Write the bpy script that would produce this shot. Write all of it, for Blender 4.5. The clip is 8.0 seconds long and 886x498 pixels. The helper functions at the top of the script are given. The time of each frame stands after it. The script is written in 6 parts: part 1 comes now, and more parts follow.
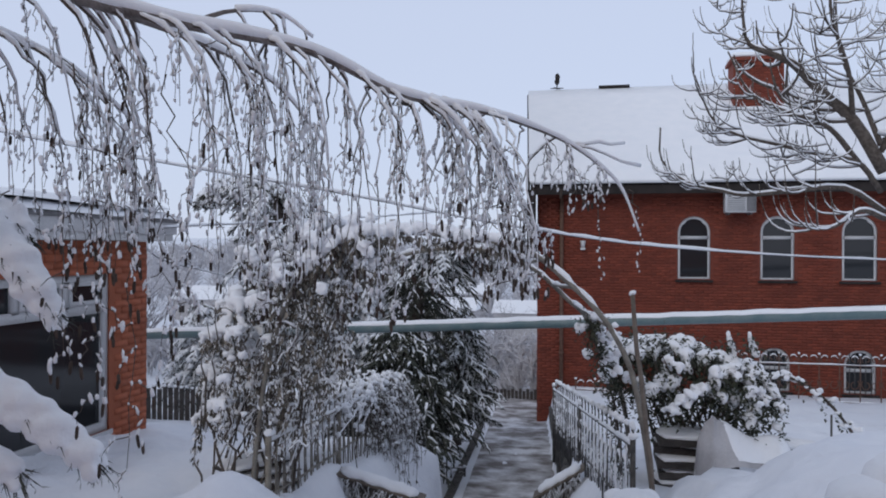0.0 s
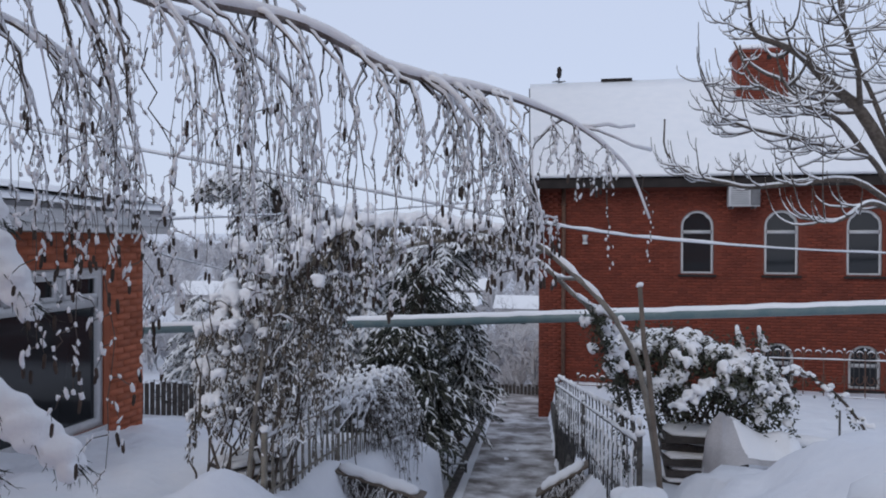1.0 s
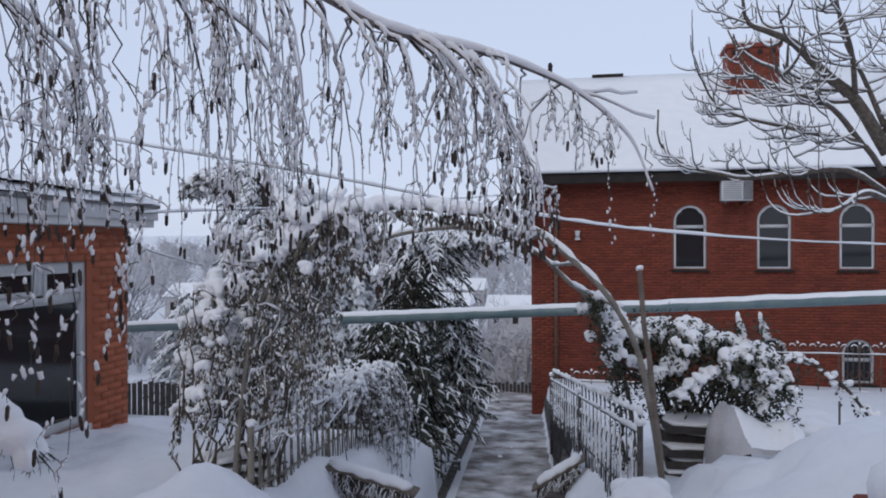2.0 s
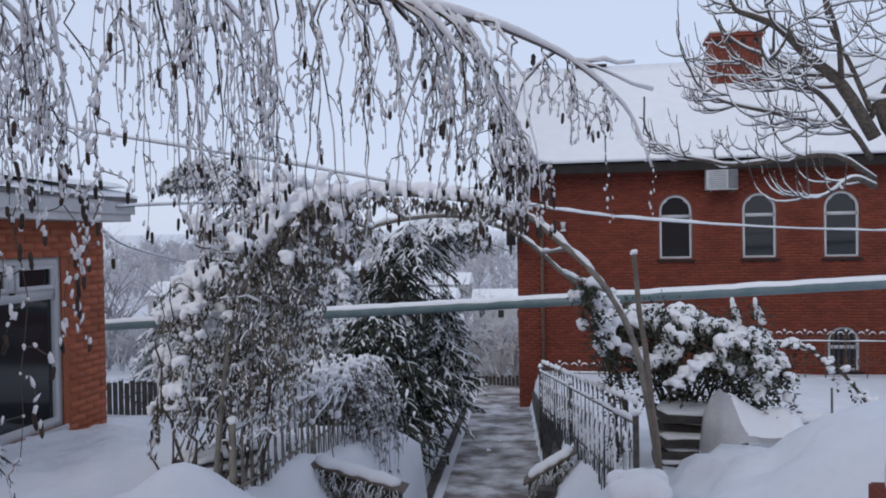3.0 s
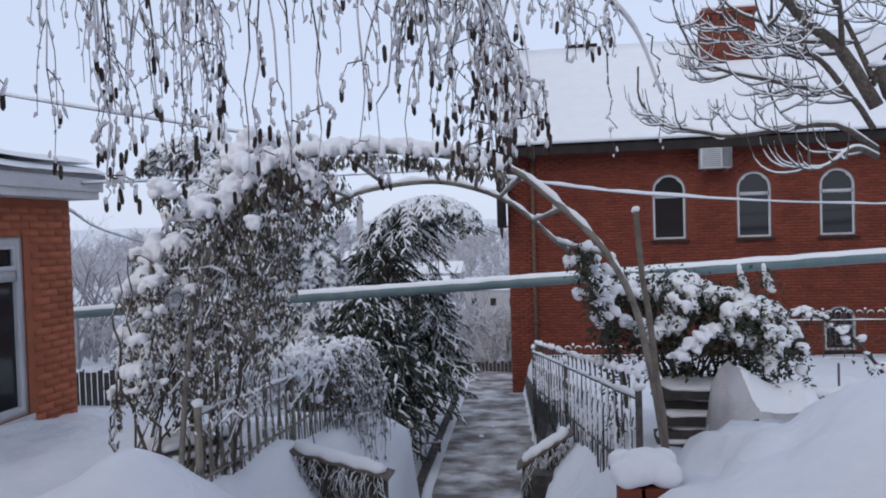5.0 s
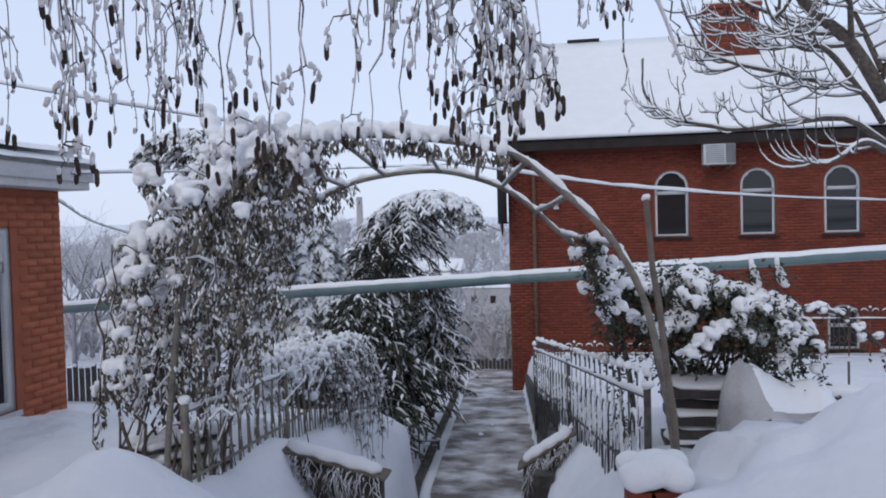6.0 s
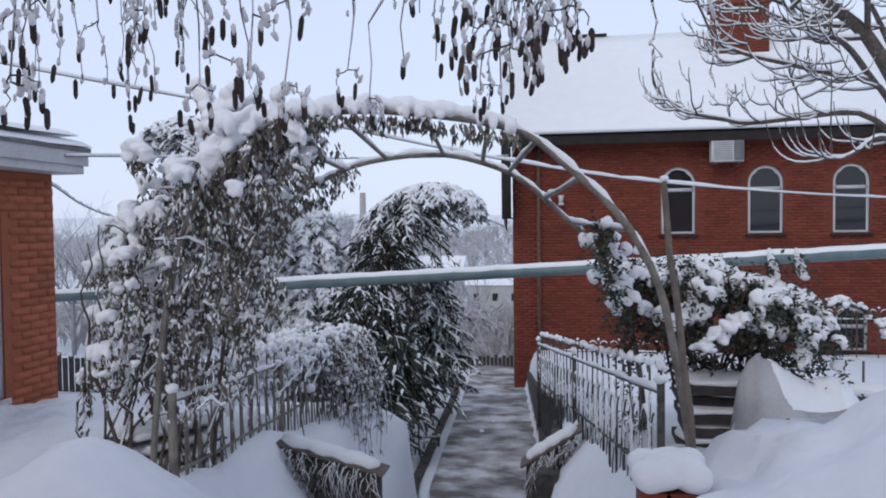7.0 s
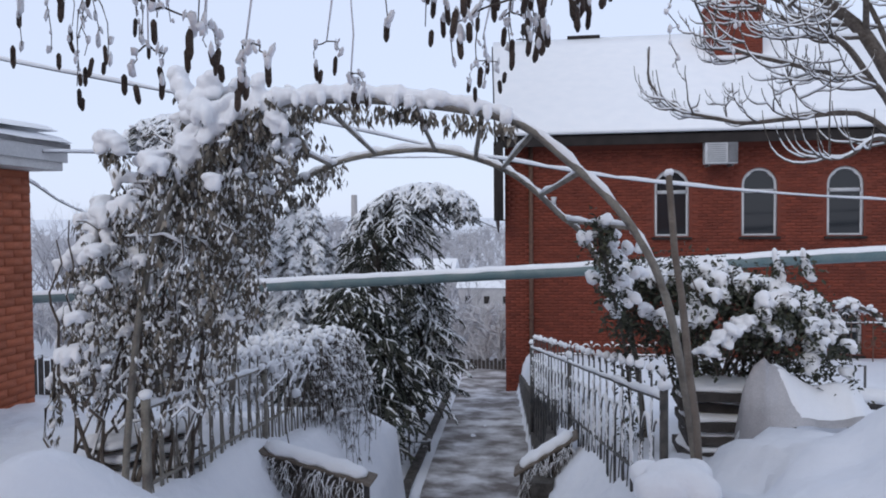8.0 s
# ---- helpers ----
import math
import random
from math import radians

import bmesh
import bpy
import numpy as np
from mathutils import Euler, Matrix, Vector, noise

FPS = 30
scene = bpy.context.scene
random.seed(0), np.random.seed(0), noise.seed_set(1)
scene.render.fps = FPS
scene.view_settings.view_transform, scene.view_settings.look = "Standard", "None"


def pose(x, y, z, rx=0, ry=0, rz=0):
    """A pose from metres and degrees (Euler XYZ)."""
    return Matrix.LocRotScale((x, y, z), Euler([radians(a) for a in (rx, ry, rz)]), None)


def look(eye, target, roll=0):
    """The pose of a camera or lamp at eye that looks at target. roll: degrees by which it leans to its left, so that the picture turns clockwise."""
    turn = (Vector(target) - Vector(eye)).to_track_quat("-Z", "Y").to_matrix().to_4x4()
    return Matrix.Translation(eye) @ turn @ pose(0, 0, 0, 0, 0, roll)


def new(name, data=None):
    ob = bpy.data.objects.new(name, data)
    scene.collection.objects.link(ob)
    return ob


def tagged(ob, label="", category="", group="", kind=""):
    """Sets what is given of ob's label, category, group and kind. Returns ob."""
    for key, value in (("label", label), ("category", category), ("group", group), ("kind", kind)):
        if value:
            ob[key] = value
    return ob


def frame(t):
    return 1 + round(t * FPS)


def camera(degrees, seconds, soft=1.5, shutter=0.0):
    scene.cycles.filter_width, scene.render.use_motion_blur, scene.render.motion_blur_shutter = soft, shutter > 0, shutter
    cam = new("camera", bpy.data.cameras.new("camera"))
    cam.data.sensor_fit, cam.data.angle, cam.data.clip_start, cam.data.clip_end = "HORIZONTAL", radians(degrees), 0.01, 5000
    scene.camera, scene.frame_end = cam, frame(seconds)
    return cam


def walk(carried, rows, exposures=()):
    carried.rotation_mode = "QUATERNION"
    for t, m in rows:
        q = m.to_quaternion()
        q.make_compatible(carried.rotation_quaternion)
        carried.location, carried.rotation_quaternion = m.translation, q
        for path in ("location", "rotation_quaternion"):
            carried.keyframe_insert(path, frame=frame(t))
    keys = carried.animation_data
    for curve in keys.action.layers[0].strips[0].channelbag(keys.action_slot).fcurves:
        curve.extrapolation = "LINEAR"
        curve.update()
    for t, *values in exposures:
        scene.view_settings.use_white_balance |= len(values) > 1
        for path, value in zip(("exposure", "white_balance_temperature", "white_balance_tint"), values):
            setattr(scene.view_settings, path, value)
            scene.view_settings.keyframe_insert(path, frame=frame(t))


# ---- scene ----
cam = camera(60.8, 8.0, 1.9)
PATH = [
    (0, (3.738, 3.438, 3.132), (3.34, 5.398, 3.13), 0.2),
    (0.5, (3.723, 3.514, 3.126), (3.321, 5.473, 3.116), 0.2),
    (1, (3.708, 3.595, 3.101), (3.307, 5.555, 3.087), 0.2),
    (2.5, (3.644, 3.864, 2.957), (3.285, 5.832, 2.945), -0.6),
    (3, (3.621, 3.949, 2.945), (3.282, 5.92, 2.919), -1.0),
    (3.5, (3.611, 4.038, 2.92), (3.284, 6.011, 2.88), -1.3),
    (4, (3.607, 4.158, 2.862), (3.288, 6.132, 2.812), -1.5),
    (4.5, (3.605, 4.269, 2.813), (3.286, 6.243, 2.76), -1.8),
    (6, (3.567, 4.584, 2.737), (3.249, 6.558, 2.676), -1.5),
    (6.5, (3.548, 4.691, 2.7), (3.223, 6.663, 2.633), -1.2),
    (7, (3.526, 4.802, 2.66), (3.201, 6.774, 2.592), -0.7),
    (7.5, (3.506, 4.906, 2.636), (3.191, 6.88, 2.576), -0.4),
    (8, (3.494, 5.019, 2.63), (3.191, 6.995, 2.569), -0.5),
]
walk(cam, [(t, look(eye, target, roll)) for t, eye, target, roll in PATH], [(0, 0.05), (2.5, 0.1), (4.5, 0.18), (6.5, 0.27), (8, 0.32)])

# ---- light: an overcast winter day ----
world = bpy.data.worlds.new("overcast")
scene.world = world
world.use_nodes = True
wn, wl = world.node_tree.nodes, world.node_tree.links
wn.clear()
sky = wn.new("ShaderNodeTexSky")
sky.sky_type, sky.sun_disc = "NISHITA", False
sky.sun_elevation, sky.sun_rotation = radians(28), radians(200)
veil = wn.new("ShaderNodeMixRGB")
veil.inputs[0].default_value = 0.88
veil.inputs[2].default_value = (5.95, 6.7, 8.6, 1)
back = wn.new("ShaderNodeBackground")
back.inputs[1].default_value = 0.1
wout = wn.new("ShaderNodeOutputWorld")
wl.new(sky.outputs[0], veil.inputs[1])
wtc, wsep, wrng, wmul = wn.new("ShaderNodeTexCoord"), wn.new("ShaderNodeSeparateXYZ"), wn.new("ShaderNodeMapRange"), wn.new("ShaderNodeMixRGB")
wrng.inputs[1].default_value, wrng.inputs[2].default_value, wrng.inputs[3].default_value, wrng.inputs[4].default_value = 0.3, 0.95, 1.0, 0.62
wmul.blend_type = "MULTIPLY"
wmul.inputs[0].default_value = 1.0
wl.new(wtc.outputs["Generated"], wsep.inputs[0])
wl.new(wsep.outputs[2], wrng.inputs[0])
wl.new(veil.outputs[0], wmul.inputs[1])
wl.new(wrng.outputs[0], wmul.inputs[2])
wl.new(wmul.outputs[0], back.inputs[0])
wl.new(back.outputs[0], wout.inputs[0])
sun = new("sun", bpy.data.lights.new("sun", "SUN"))
sun.data.energy, sun.data.angle, sun.data.color = 0.6, radians(25), (1.0, 0.97, 0.93)
sun.matrix_world = look((0, 0, 20), (4, 10.5, 12))

# ---- materials ----
def material(name, base, rough=0.8, second=None, scale=6.0, fine=60.0, bump=0.2, metal=0.0, amount=0.5, spread=0.0):
    m = bpy.data.materials.new(name)
    m.use_nodes = True
    n, l = m.node_tree.nodes, m.node_tree.links
    b = n["Principled BSDF"]
    b.inputs["Roughness"].default_value, b.inputs["Metallic"].default_value = rough, metal
    tc = n.new("ShaderNodeTexCoord")
    big = n.new("ShaderNodeTexNoise")
    big.inputs["Scale"].default_value, big.inputs["Detail"].default_value = scale, 6
    small = n.new("ShaderNodeTexNoise")
    small.inputs["Scale"].default_value, small.inputs["Detail"].default_value = fine, 4
    l.new(tc.outputs["Object"], big.inputs["Vector"])
    l.new(tc.outputs["Object"], small.inputs["Vector"])
    mix = n.new("ShaderNodeMixRGB")
    mix.inputs[1].default_value = (*base, 1)
    mix.inputs[2].default_value = (*(second or tuple(c * 0.8 for c in base)), 1)
    ramp = n.new("ShaderNodeMapRange")
    ramp.inputs[1].default_value, ramp.inputs[2].default_value = 0.35, 0.68
    ramp.inputs[4].default_value = amount * 2
    l.new(big.outputs[0], ramp.inputs[0])
    l.new(ramp.outputs[0], mix.inputs[0])
    grain = n.new("ShaderNodeMixRGB")
    grain.blend_type = "OVERLAY"
    grain.inputs[0].default_value = 0.25
    l.new(mix.outputs[0], grain.inputs[1])
    l.new(small.outputs[0], grain.inputs[2])
    out = grain
    if spread:
        hsv = n.new("ShaderNodeHueSaturation")
        geo = n.new("ShaderNodeNewGeometry")
        rng = n.new("ShaderNodeMapRange")
        rng.inputs[3].default_value, rng.inputs[4].default_value = 1 - spread, 1 + spread
        l.new(geo.outputs["Random Per Island"], rng.inputs[0])
        l.new(rng.outputs[0], hsv.inputs["Value"])
        l.new(out.outputs[0], hsv.inputs["Color"])
        out = hsv
    l.new(out.outputs[0], b.inputs["Base Color"])
    bp = n.new("ShaderNodeBump")
    bp.inputs["Strength"].default_value, bp.inputs["Distance"].default_value = bump, 0.02
    l.new(small.outputs[0], bp.inputs["Height"])
    l.new(bp.outputs[0], b.inputs["Normal"])
    return m


SNOW = material("snow", (0.9, 0.91, 0.93), 0.65, (0.85, 0.87, 0.9), 3, 45, 0.25, amount=0.4)
GROUND_SNOW = material("ground_snow", (0.84, 0.86, 0.9), 0.65, (0.77, 0.8, 0.86), 1.2, 9, 0.9, amount=0.4)
BARK = material("bark", (0.07, 0.055, 0.045), 0.9, (0.15, 0.125, 0.105), 20, 120, 0.6)
BIRCH = material("birch_bark", (0.12, 0.1, 0.09), 0.85, (0.3, 0.27, 0.25), 14, 90, 0.5)
CATKIN = material("catkin", (0.045, 0.032, 0.026), 0.9, (0.09, 0.065, 0.05), 40, 200, 0.6, spread=0.3)
DRY_LEAF = material("dry_leaf", (0.1, 0.087, 0.068), 0.85, (0.25, 0.225, 0.19), 9, 90, 0.4, spread=0.5)
GREEN_LEAF = material("green_leaf", (0.025, 0.035, 0.02), 0.6, (0.06, 0.06, 0.035), 9, 90, 0.4, spread=0.4)
NEEDLE = material("needle", (0.03, 0.038, 0.03), 0.8, (0.075, 0.075, 0.055), 2.2, 60, 0.5, spread=0.45)
BRICK = material("brick_red", (0.2, 0.044, 0.024), 0.85, (0.16, 0.035, 0.02), 2.0, 45, 0.35)
MORTAR = material("mortar_red", (0.18, 0.045, 0.027), 0.95, (0.15, 0.037, 0.023), 5, 80, 0.5)
ORANGE = material("brick_orange", (0.4, 0.125, 0.062), 0.85, (0.3, 0.09, 0.045), 2.5, 40, 0.35)
ORANGE_MORTAR = material("mortar_orange", (0.36, 0.11, 0.056), 0.95, (0.3, 0.09, 0.046), 6, 80, 0.5)
PVC = material("white_plastic", (0.56, 0.56, 0.57), 0.4, (0.47, 0.48, 0.49), 3, 60, 0.05)
TRIM = material("eave_trim", (0.62, 0.62, 0.62), 0.5, (0.5, 0.5, 0.5), 3, 50, 0.1)
DARK_TRIM = material("dark_trim", (0.018, 0.014, 0.013), 0.95, (0.03, 0.024, 0.022), 4, 60, 0.2)
PIPE = material("pipe_paint", (0.1, 0.16, 0.17), 0.5, (0.15, 0.2, 0.2), 5, 60, 0.15)
ARCH = material("arch_paint", (0.27, 0.25, 0.21), 0.6, (0.13, 0.115, 0.1), 9, 60, 0.6)
IRON = material("wrought_iron", (0.05, 0.05, 0.05), 0.6, (0.13, 0.12, 0.11), 15, 90, 0.4, metal=0.3)
RUST_IRON = material("rusty_iron", (0.1, 0.05, 0.035), 0.7, (0.16, 0.09, 0.06), 15, 90, 0.4)
CONCRETE = material("concrete", (0.12, 0.11, 0.1), 0.9, (0.045, 0.04, 0.036), 7, 40, 1.0, amount=0.6)
WOOD = material("weathered_wood", (0.13, 0.105, 0.085), 0.85, (0.2, 0.17, 0.14), 12, 90, 0.5)
DARK_WOOD = material("dark_wood", (0.045, 0.04, 0.037), 0.9, (0.08, 0.07, 0.065), 10, 80, 0.5)
TARP = material("tarp", (0.5, 0.49, 0.5), 0.7, (0.36, 0.35, 0.36), 5, 120, 0.3)
CABLE = material("cable", (0.08, 0.08, 0.09), 0.6)
METAL = material("grey_metal", (0.2, 0.2, 0.21), 0.5, (0.12, 0.12, 0.12), 6, 50, 0.2, metal=0.5)
FAR_WALL = material("far_wall", (0.42, 0.4, 0.4), 0.9, (0.34, 0.33, 0.33), 0.2, 3, 0.1)
# frosted far growth, its grey-blue paled so the colour also holds the haze
HAZED_TREE = material("far_tree", (0.48, 0.47, 0.49), 0.9, (0.66, 0.66, 0.7), 0.4, 3, 0.1)
GLASS = bpy.data.materials.new("window_glass")
GLASS.use_nodes = True
gb = GLASS.node_tree.nodes["Principled BSDF"]
gb.inputs["Base Color"].default_value = (0.02, 0.022, 0.025, 1)
gb.inputs["Roughness"].default_value = 0.06
gb.inputs["IOR"].default_value = 1.5


# ---- mesh helpers ----
class Acc:
    """Collects vertices and faces of many small shapes for one mesh."""

    def __init__(self):
        self.v, self.f, self.n = [], [], 0

    def add(self, verts, faces):
        if isinstance(verts, np.ndarray):
            verts = verts.tolist()
        self.v.extend(verts)
        self.f.append((self.n, faces))
        self.n += len(verts)

    def mesh(self, name, mat, smooth=True):
        me = bpy.data.meshes.new(name)
        flat, starts, total = [], [], 0
        by = {}
        for o, faces in self.f:
            key = id(faces)
            if key not in by:
                by[key] = (np.array([i for f in faces for i in f], dtype=np.int32), np.array([len(f) for f in faces], dtype=np.int32), faces)
            flat.append(by[key][0] + o)
            starts.append(by[key][1])
        loops = np.concatenate(flat)
        sizes = np.concatenate(starts)
        me.vertices.add(self.n)
        me.vertices.foreach_set("co", np.array([tuple(p) for p in self.v], dtype=np.float32).ravel())
        me.loops.add(len(loops))
        me.loops.foreach_set("vertex_index", loops)
        me.polygons.add(len(sizes))
        me.polygons.foreach_set("loop_start", np.concatenate([[0], np.cumsum(sizes)[:-1]]).astype(np.int32))
        me.materials.append(mat)
        if smooth:
            me.polygons.foreach_set("use_smooth", [True] * len(me.polygons))
        me.update(calc_edges=True)
        return me


def put(name, acc, mat, parent=None, label="", smooth=True):
    ob = new(name, acc.mesh(name, mat, smooth))
    if name in ("snow", "foliage", "brushwood", "catkin_fringe"):
        ob["kind"] = "stuff"
    if parent is not None:
        ob.parent = parent
    if label:
        ob["label"] = label
    return ob


def merge_snow(ob, voxel, rounds=3):
    """Lets overlapping lumps of snow flow into one another."""
    m = ob.modifiers.new("merge", "REMESH")
    m.mode, m.voxel_size, m.use_smooth_shade = "VOXEL", voxel, True
    m = ob.modifiers.new("soften", "SMOOTH")
    m.factor, m.iterations = 0.5, rounds
    return ob


def part(name, bm, mat, parent=None, label="", smooth=False):
    me = bpy.data.meshes.new(name)
    bm.to_mesh(me)
    bm.free()
    me.materials.append(mat)
    if smooth:
        me.polygons.foreach_set("use_smooth", [True] * len(me.polygons))
    ob = new(name, me)
    if parent is not None:
        ob.parent = parent
    if label:
        ob["label"] = label
    return ob


def empty(name, label, category, group="", kind=""):
    return tagged(new(name), label, category, group, kind)


def box_bm(x0, x1, y0, y1, z0, z1, bevel=0.0):
    bm = bmesh.new()
    bmesh.ops.create_cube(bm, size=1)
    for v in bm.verts:
        v.co = ((x0 + x1) / 2 + v.co.x * (x1 - x0), (y0 + y1) / 2 + v.co.y * (y1 - y0), (z0 + z1) / 2 + v.co.z * (z1 - z0))
    if bevel:
        bmesh.ops.bevel(bm, geom=bm.edges[:], offset=bevel, segments=2, affect="EDGES", profile=0.5)
    return bm


BOXF = [(0, 1, 3, 2), (4, 6, 7, 5), (0, 4, 5, 1), (2, 3, 7, 6), (0, 2, 6, 4), (1, 5, 7, 3)]


def boxv(x0, x1, y0, y1, z0, z1):
    return [(x, y, z) for x in (x0, x1) for y in (y0, y1) for z in (z0, z1)]


def tube(acc, pts, radii, sides=5, squash=1.0):
    """A tapered tube along points; squash flattens it in height."""
    p = np.asarray(pts, float)
    r = np.broadcast_to(np.asarray(radii, float), (len(p),)) if np.ndim(radii) else np.full(len(p), float(radii))
    d = np.gradient(p, axis=0)
    d /= np.linalg.norm(d, axis=1)[:, None] + 1e-9
    ref = np.where(np.abs(d[:, 2:3]) > 0.95, [[0, 1.0, 0]], [[0, 0, 1.0]])
    a = np.cross(d, ref)
    a /= np.linalg.norm(a, axis=1)[:, None] + 1e-9
    b = np.cross(a, d)
    ang = np.arange(sides) * 2 * math.pi / sides
    ring = a[:, None] * np.cos(ang)[None, :, None] + b[:, None] * (np.sin(ang) * squash)[None, :, None]
    v = p[:, None] + ring * r[:, None, None]
    n = len(p)
    f = [(i * sides + j, i * sides + (j + 1) % sides, (i + 1) * sides + (j + 1) % sides, (i + 1) * sides + j) for i in range(n - 1) for j in range(sides)]
    f += [tuple(range(sides))[::-1], tuple((n - 1) * sides + j for j in range(sides))]
    acc.add(v.reshape(-1, 3), f)


def snow_on(acc, pts, radii, lift=0.8, fat=1.0, sides=5, rnd=None, extra=0.003):
    """Snow lying along a twig: thick where it runs level, thin where it hangs."""
    p = np.asarray(pts, float)
    r = np.broadcast_to(np.asarray(radii, float), (len(p),))
    d = np.gradient(p, axis=0)
    lev = np.sqrt(d[:, 0] ** 2 + d[:, 1] ** 2) / (np.linalg.norm(d, axis=1) + 1e-9)
    k = 0.35 + 0.65 * lev
    if rnd is not None:
        k = k * np.array([rnd.uniform(0.6, 1.35) for _ in p])
    q = p + np.stack([np.zeros(len(p)), np.zeros(len(p)), (r + extra) * lift * k], 1)
    tube(acc, q, (r * fat + extra) * k, sides)


_b = bmesh.new()
bmesh.ops.create_icosphere(_b, subdivisions=2, radius=1)
ICO_V = np.array([v.co[:] for v in _b.verts])
ICO_F = [tuple(v.index for v in f.verts) for f in _b.faces]
_b.free()
_b = bmesh.new()
bmesh.ops.create_icosphere(_b, subdivisions=1, radius=1)
ICO1_V = np.array([v.co[:] for v in _b.verts])
ICO1_F = [tuple(v.index for v in f.verts) for f in _b.faces]
_b.free()


def blob(acc, c, rx, ry, rz, rnd, rough=0.18, low=False, turn=None):
    v, f = (ICO1_V, ICO1_F) if low else (ICO_V, ICO_F)
    k, o = 3.0, np.array([rnd.uniform(-9, 9) for _ in range(3)])
    w = 1 + rough * (np.sin(v @ np.array([k, 1.7, 0.6]) + o[0]) + np.sin(v @ np.array([-1.1, k, 2.1]) + o[1]) + np.sin(v @ np.array([0.8, -2.2, k]) + o[2])) / 1.6
    q = v * w[:, None] * np.array([rx, ry, rz])
    if turn is not None:
        q = q @ np.array(Euler(turn).to_matrix()).T
    acc.add(q + np.asarray(c), f)


RING = {n: [(math.cos(2 * math.pi * i / n), math.sin(2 * math.pi * i / n)) for i in range(n)] for n in (3, 4, 5, 6)}
SPIN = {n: [(0, 1 + (i + 1) % n, 1 + i) for i in range(n)] + [(n + 1, 1 + i, 1 + (i + 1) % n) for i in range(n)] for n in (3, 4, 5, 6)}


def spindle(acc, a, b, r, flat=1.0, sides=4):
    """A spindle from a to b, widest at a third."""
    ax, ay, az = float(a[0]), float(a[1]), float(a[2])
    dx, dy, dz = float(b[0]) - ax, float(b[1]) - ay, float(b[2]) - az
    n = math.sqrt(dx * dx + dy * dy + dz * dz) + 1e-9
    ex, ey, ez = dx / n, dy / n, dz / n
    ux, uy, uz = ey - ez * 0.21, ez * 0.13 - ex, ex * 0.21 - ey * 0.13
    k = 1 / (math.sqrt(ux * ux + uy * uy + uz * uz) + 1e-9)
    ux, uy, uz = ux * k, uy * k, uz * k
    wx, wy, wz = (uy * ez - uz * ey) * flat, (uz * ex - ux * ez) * flat, (ux * ey - uy * ex) * flat
    mx, my, mz = ax + dx * 0.38, ay + dy * 0.38, az + dz * 0.38
    acc.add([(ax, ay, az)] + [(mx + r * (ux * c + wx * t), my + r * (uy * c + wy * t), mz + r * (uz * c + wz * t)) for c, t in RING[sides]] + [(ax + dx, ay + dy, az + dz)], SPIN[sides])


LEAF_F = [(0, 1, 4), (1, 2, 4), (2, 3, 4), (3, 0, 4)]


def leaf(acc, c, d, w, side):
    """A folded, hanging leaf of length |d|."""
    cx, cy, cz = map(float, c)
    dx, dy, dz = map(float, d)
    sx, sy, sz = (float(q) * w for q in side)
    n = unit((dy * sz - dz * sy, dz * sx - dx * sz, dx * sy - dy * sx)) * w * 0.5
    fx, fy, fz = cx + dx * 0.45 + n[0], cy + dy * 0.45 + n[1], cz + dz * 0.45 + n[2]
    acc.add([(cx, cy, cz), (fx + sx, fy + sy, fz + sz), (cx + dx, cy + dy, cz + dz), (fx - sx, fy - sy, fz - sz), (cx + dx * 0.5, cy + dy * 0.5, cz + dz * 0.5)], LEAF_F)


def curve(a, b, c=None, n=8, jit=0.0, rnd=None):
    """Points from a to b, bent through c (a quadratic curve)."""
    a, b = np.asarray(a, float), np.asarray(b, float)
    c = (a + b) / 2 if c is None else np.asarray(c, float)
    t = np.linspace(0, 1, n)[:, None]
    p = a * (1 - t) ** 2 + 2 * c * t * (1 - t) + b * t * t
    if jit:
        p[1:-1] += np.array([[rnd.gauss(0, jit) for _ in range(3)] for _ in range(n - 2)])
    return p


def smooth_line(pts, n):
    """A smooth line through points (Catmull-Rom)."""
    p = np.asarray(pts, float)
    q = np.vstack([2 * p[0] - p[1], p, 2 * p[-1] - p[-2]])
    out = []
    for s in np.linspace(0, len(p) - 1 - 1e-6, n):
        i, t = int(s), s - int(s)
        a, b, c, d = q[i:i + 4]
        out.append(0.5 * (2 * b + (c - a) * t + (2 * a - 5 * b + 4 * c - d) * t * t + (3 * b - a - 3 * c + d) * t ** 3))
    return np.array(out)


# ---- ground ----
def fade(a, b, v):
    t = np.clip((v - a) / (b - a), 0, 1)
    return t * t * (3 - 2 * t)


PROFILE_Y = [-20, 3, 6, 8.5, 10, 12, 15, 20, 25, 40, 80, 150, 300, 600, 1500]
PROFILE_L = [1.6, 1.5, 1.42, 1.3, 1.14, 0.82, 0.1, -0.8, -1.5, -3.2, -9, -14, -6, 6, 10]
PROFILE_R = [1.6, 1.5, 1.5, 1.45, 1.3, 1.05, 0.6, 0.0, -0.75, -2.8, -9, -14, -6, 6, 10]


def path_mid(y):
    return np.where(y > 10, 2.75 - 0.081 * (y - 10) * np.clip((y - 10) / 5, 0.3, 1), 2.75)


def path_z(y):
    return np.interp(y, [-20, 4, 6, 14, 15.5, 25, 30, 60], [1.15, 1.15, 1.0, -1.0, -1.15, -1.8, -2.1, -5.5])


def path_half(y):
    return np.interp(y, [0, 9, 10.2, 13, 15.5, 25, 60], [0.6, 0.6, 0.5, 0.75, 0.9, 0.87, 0.87])


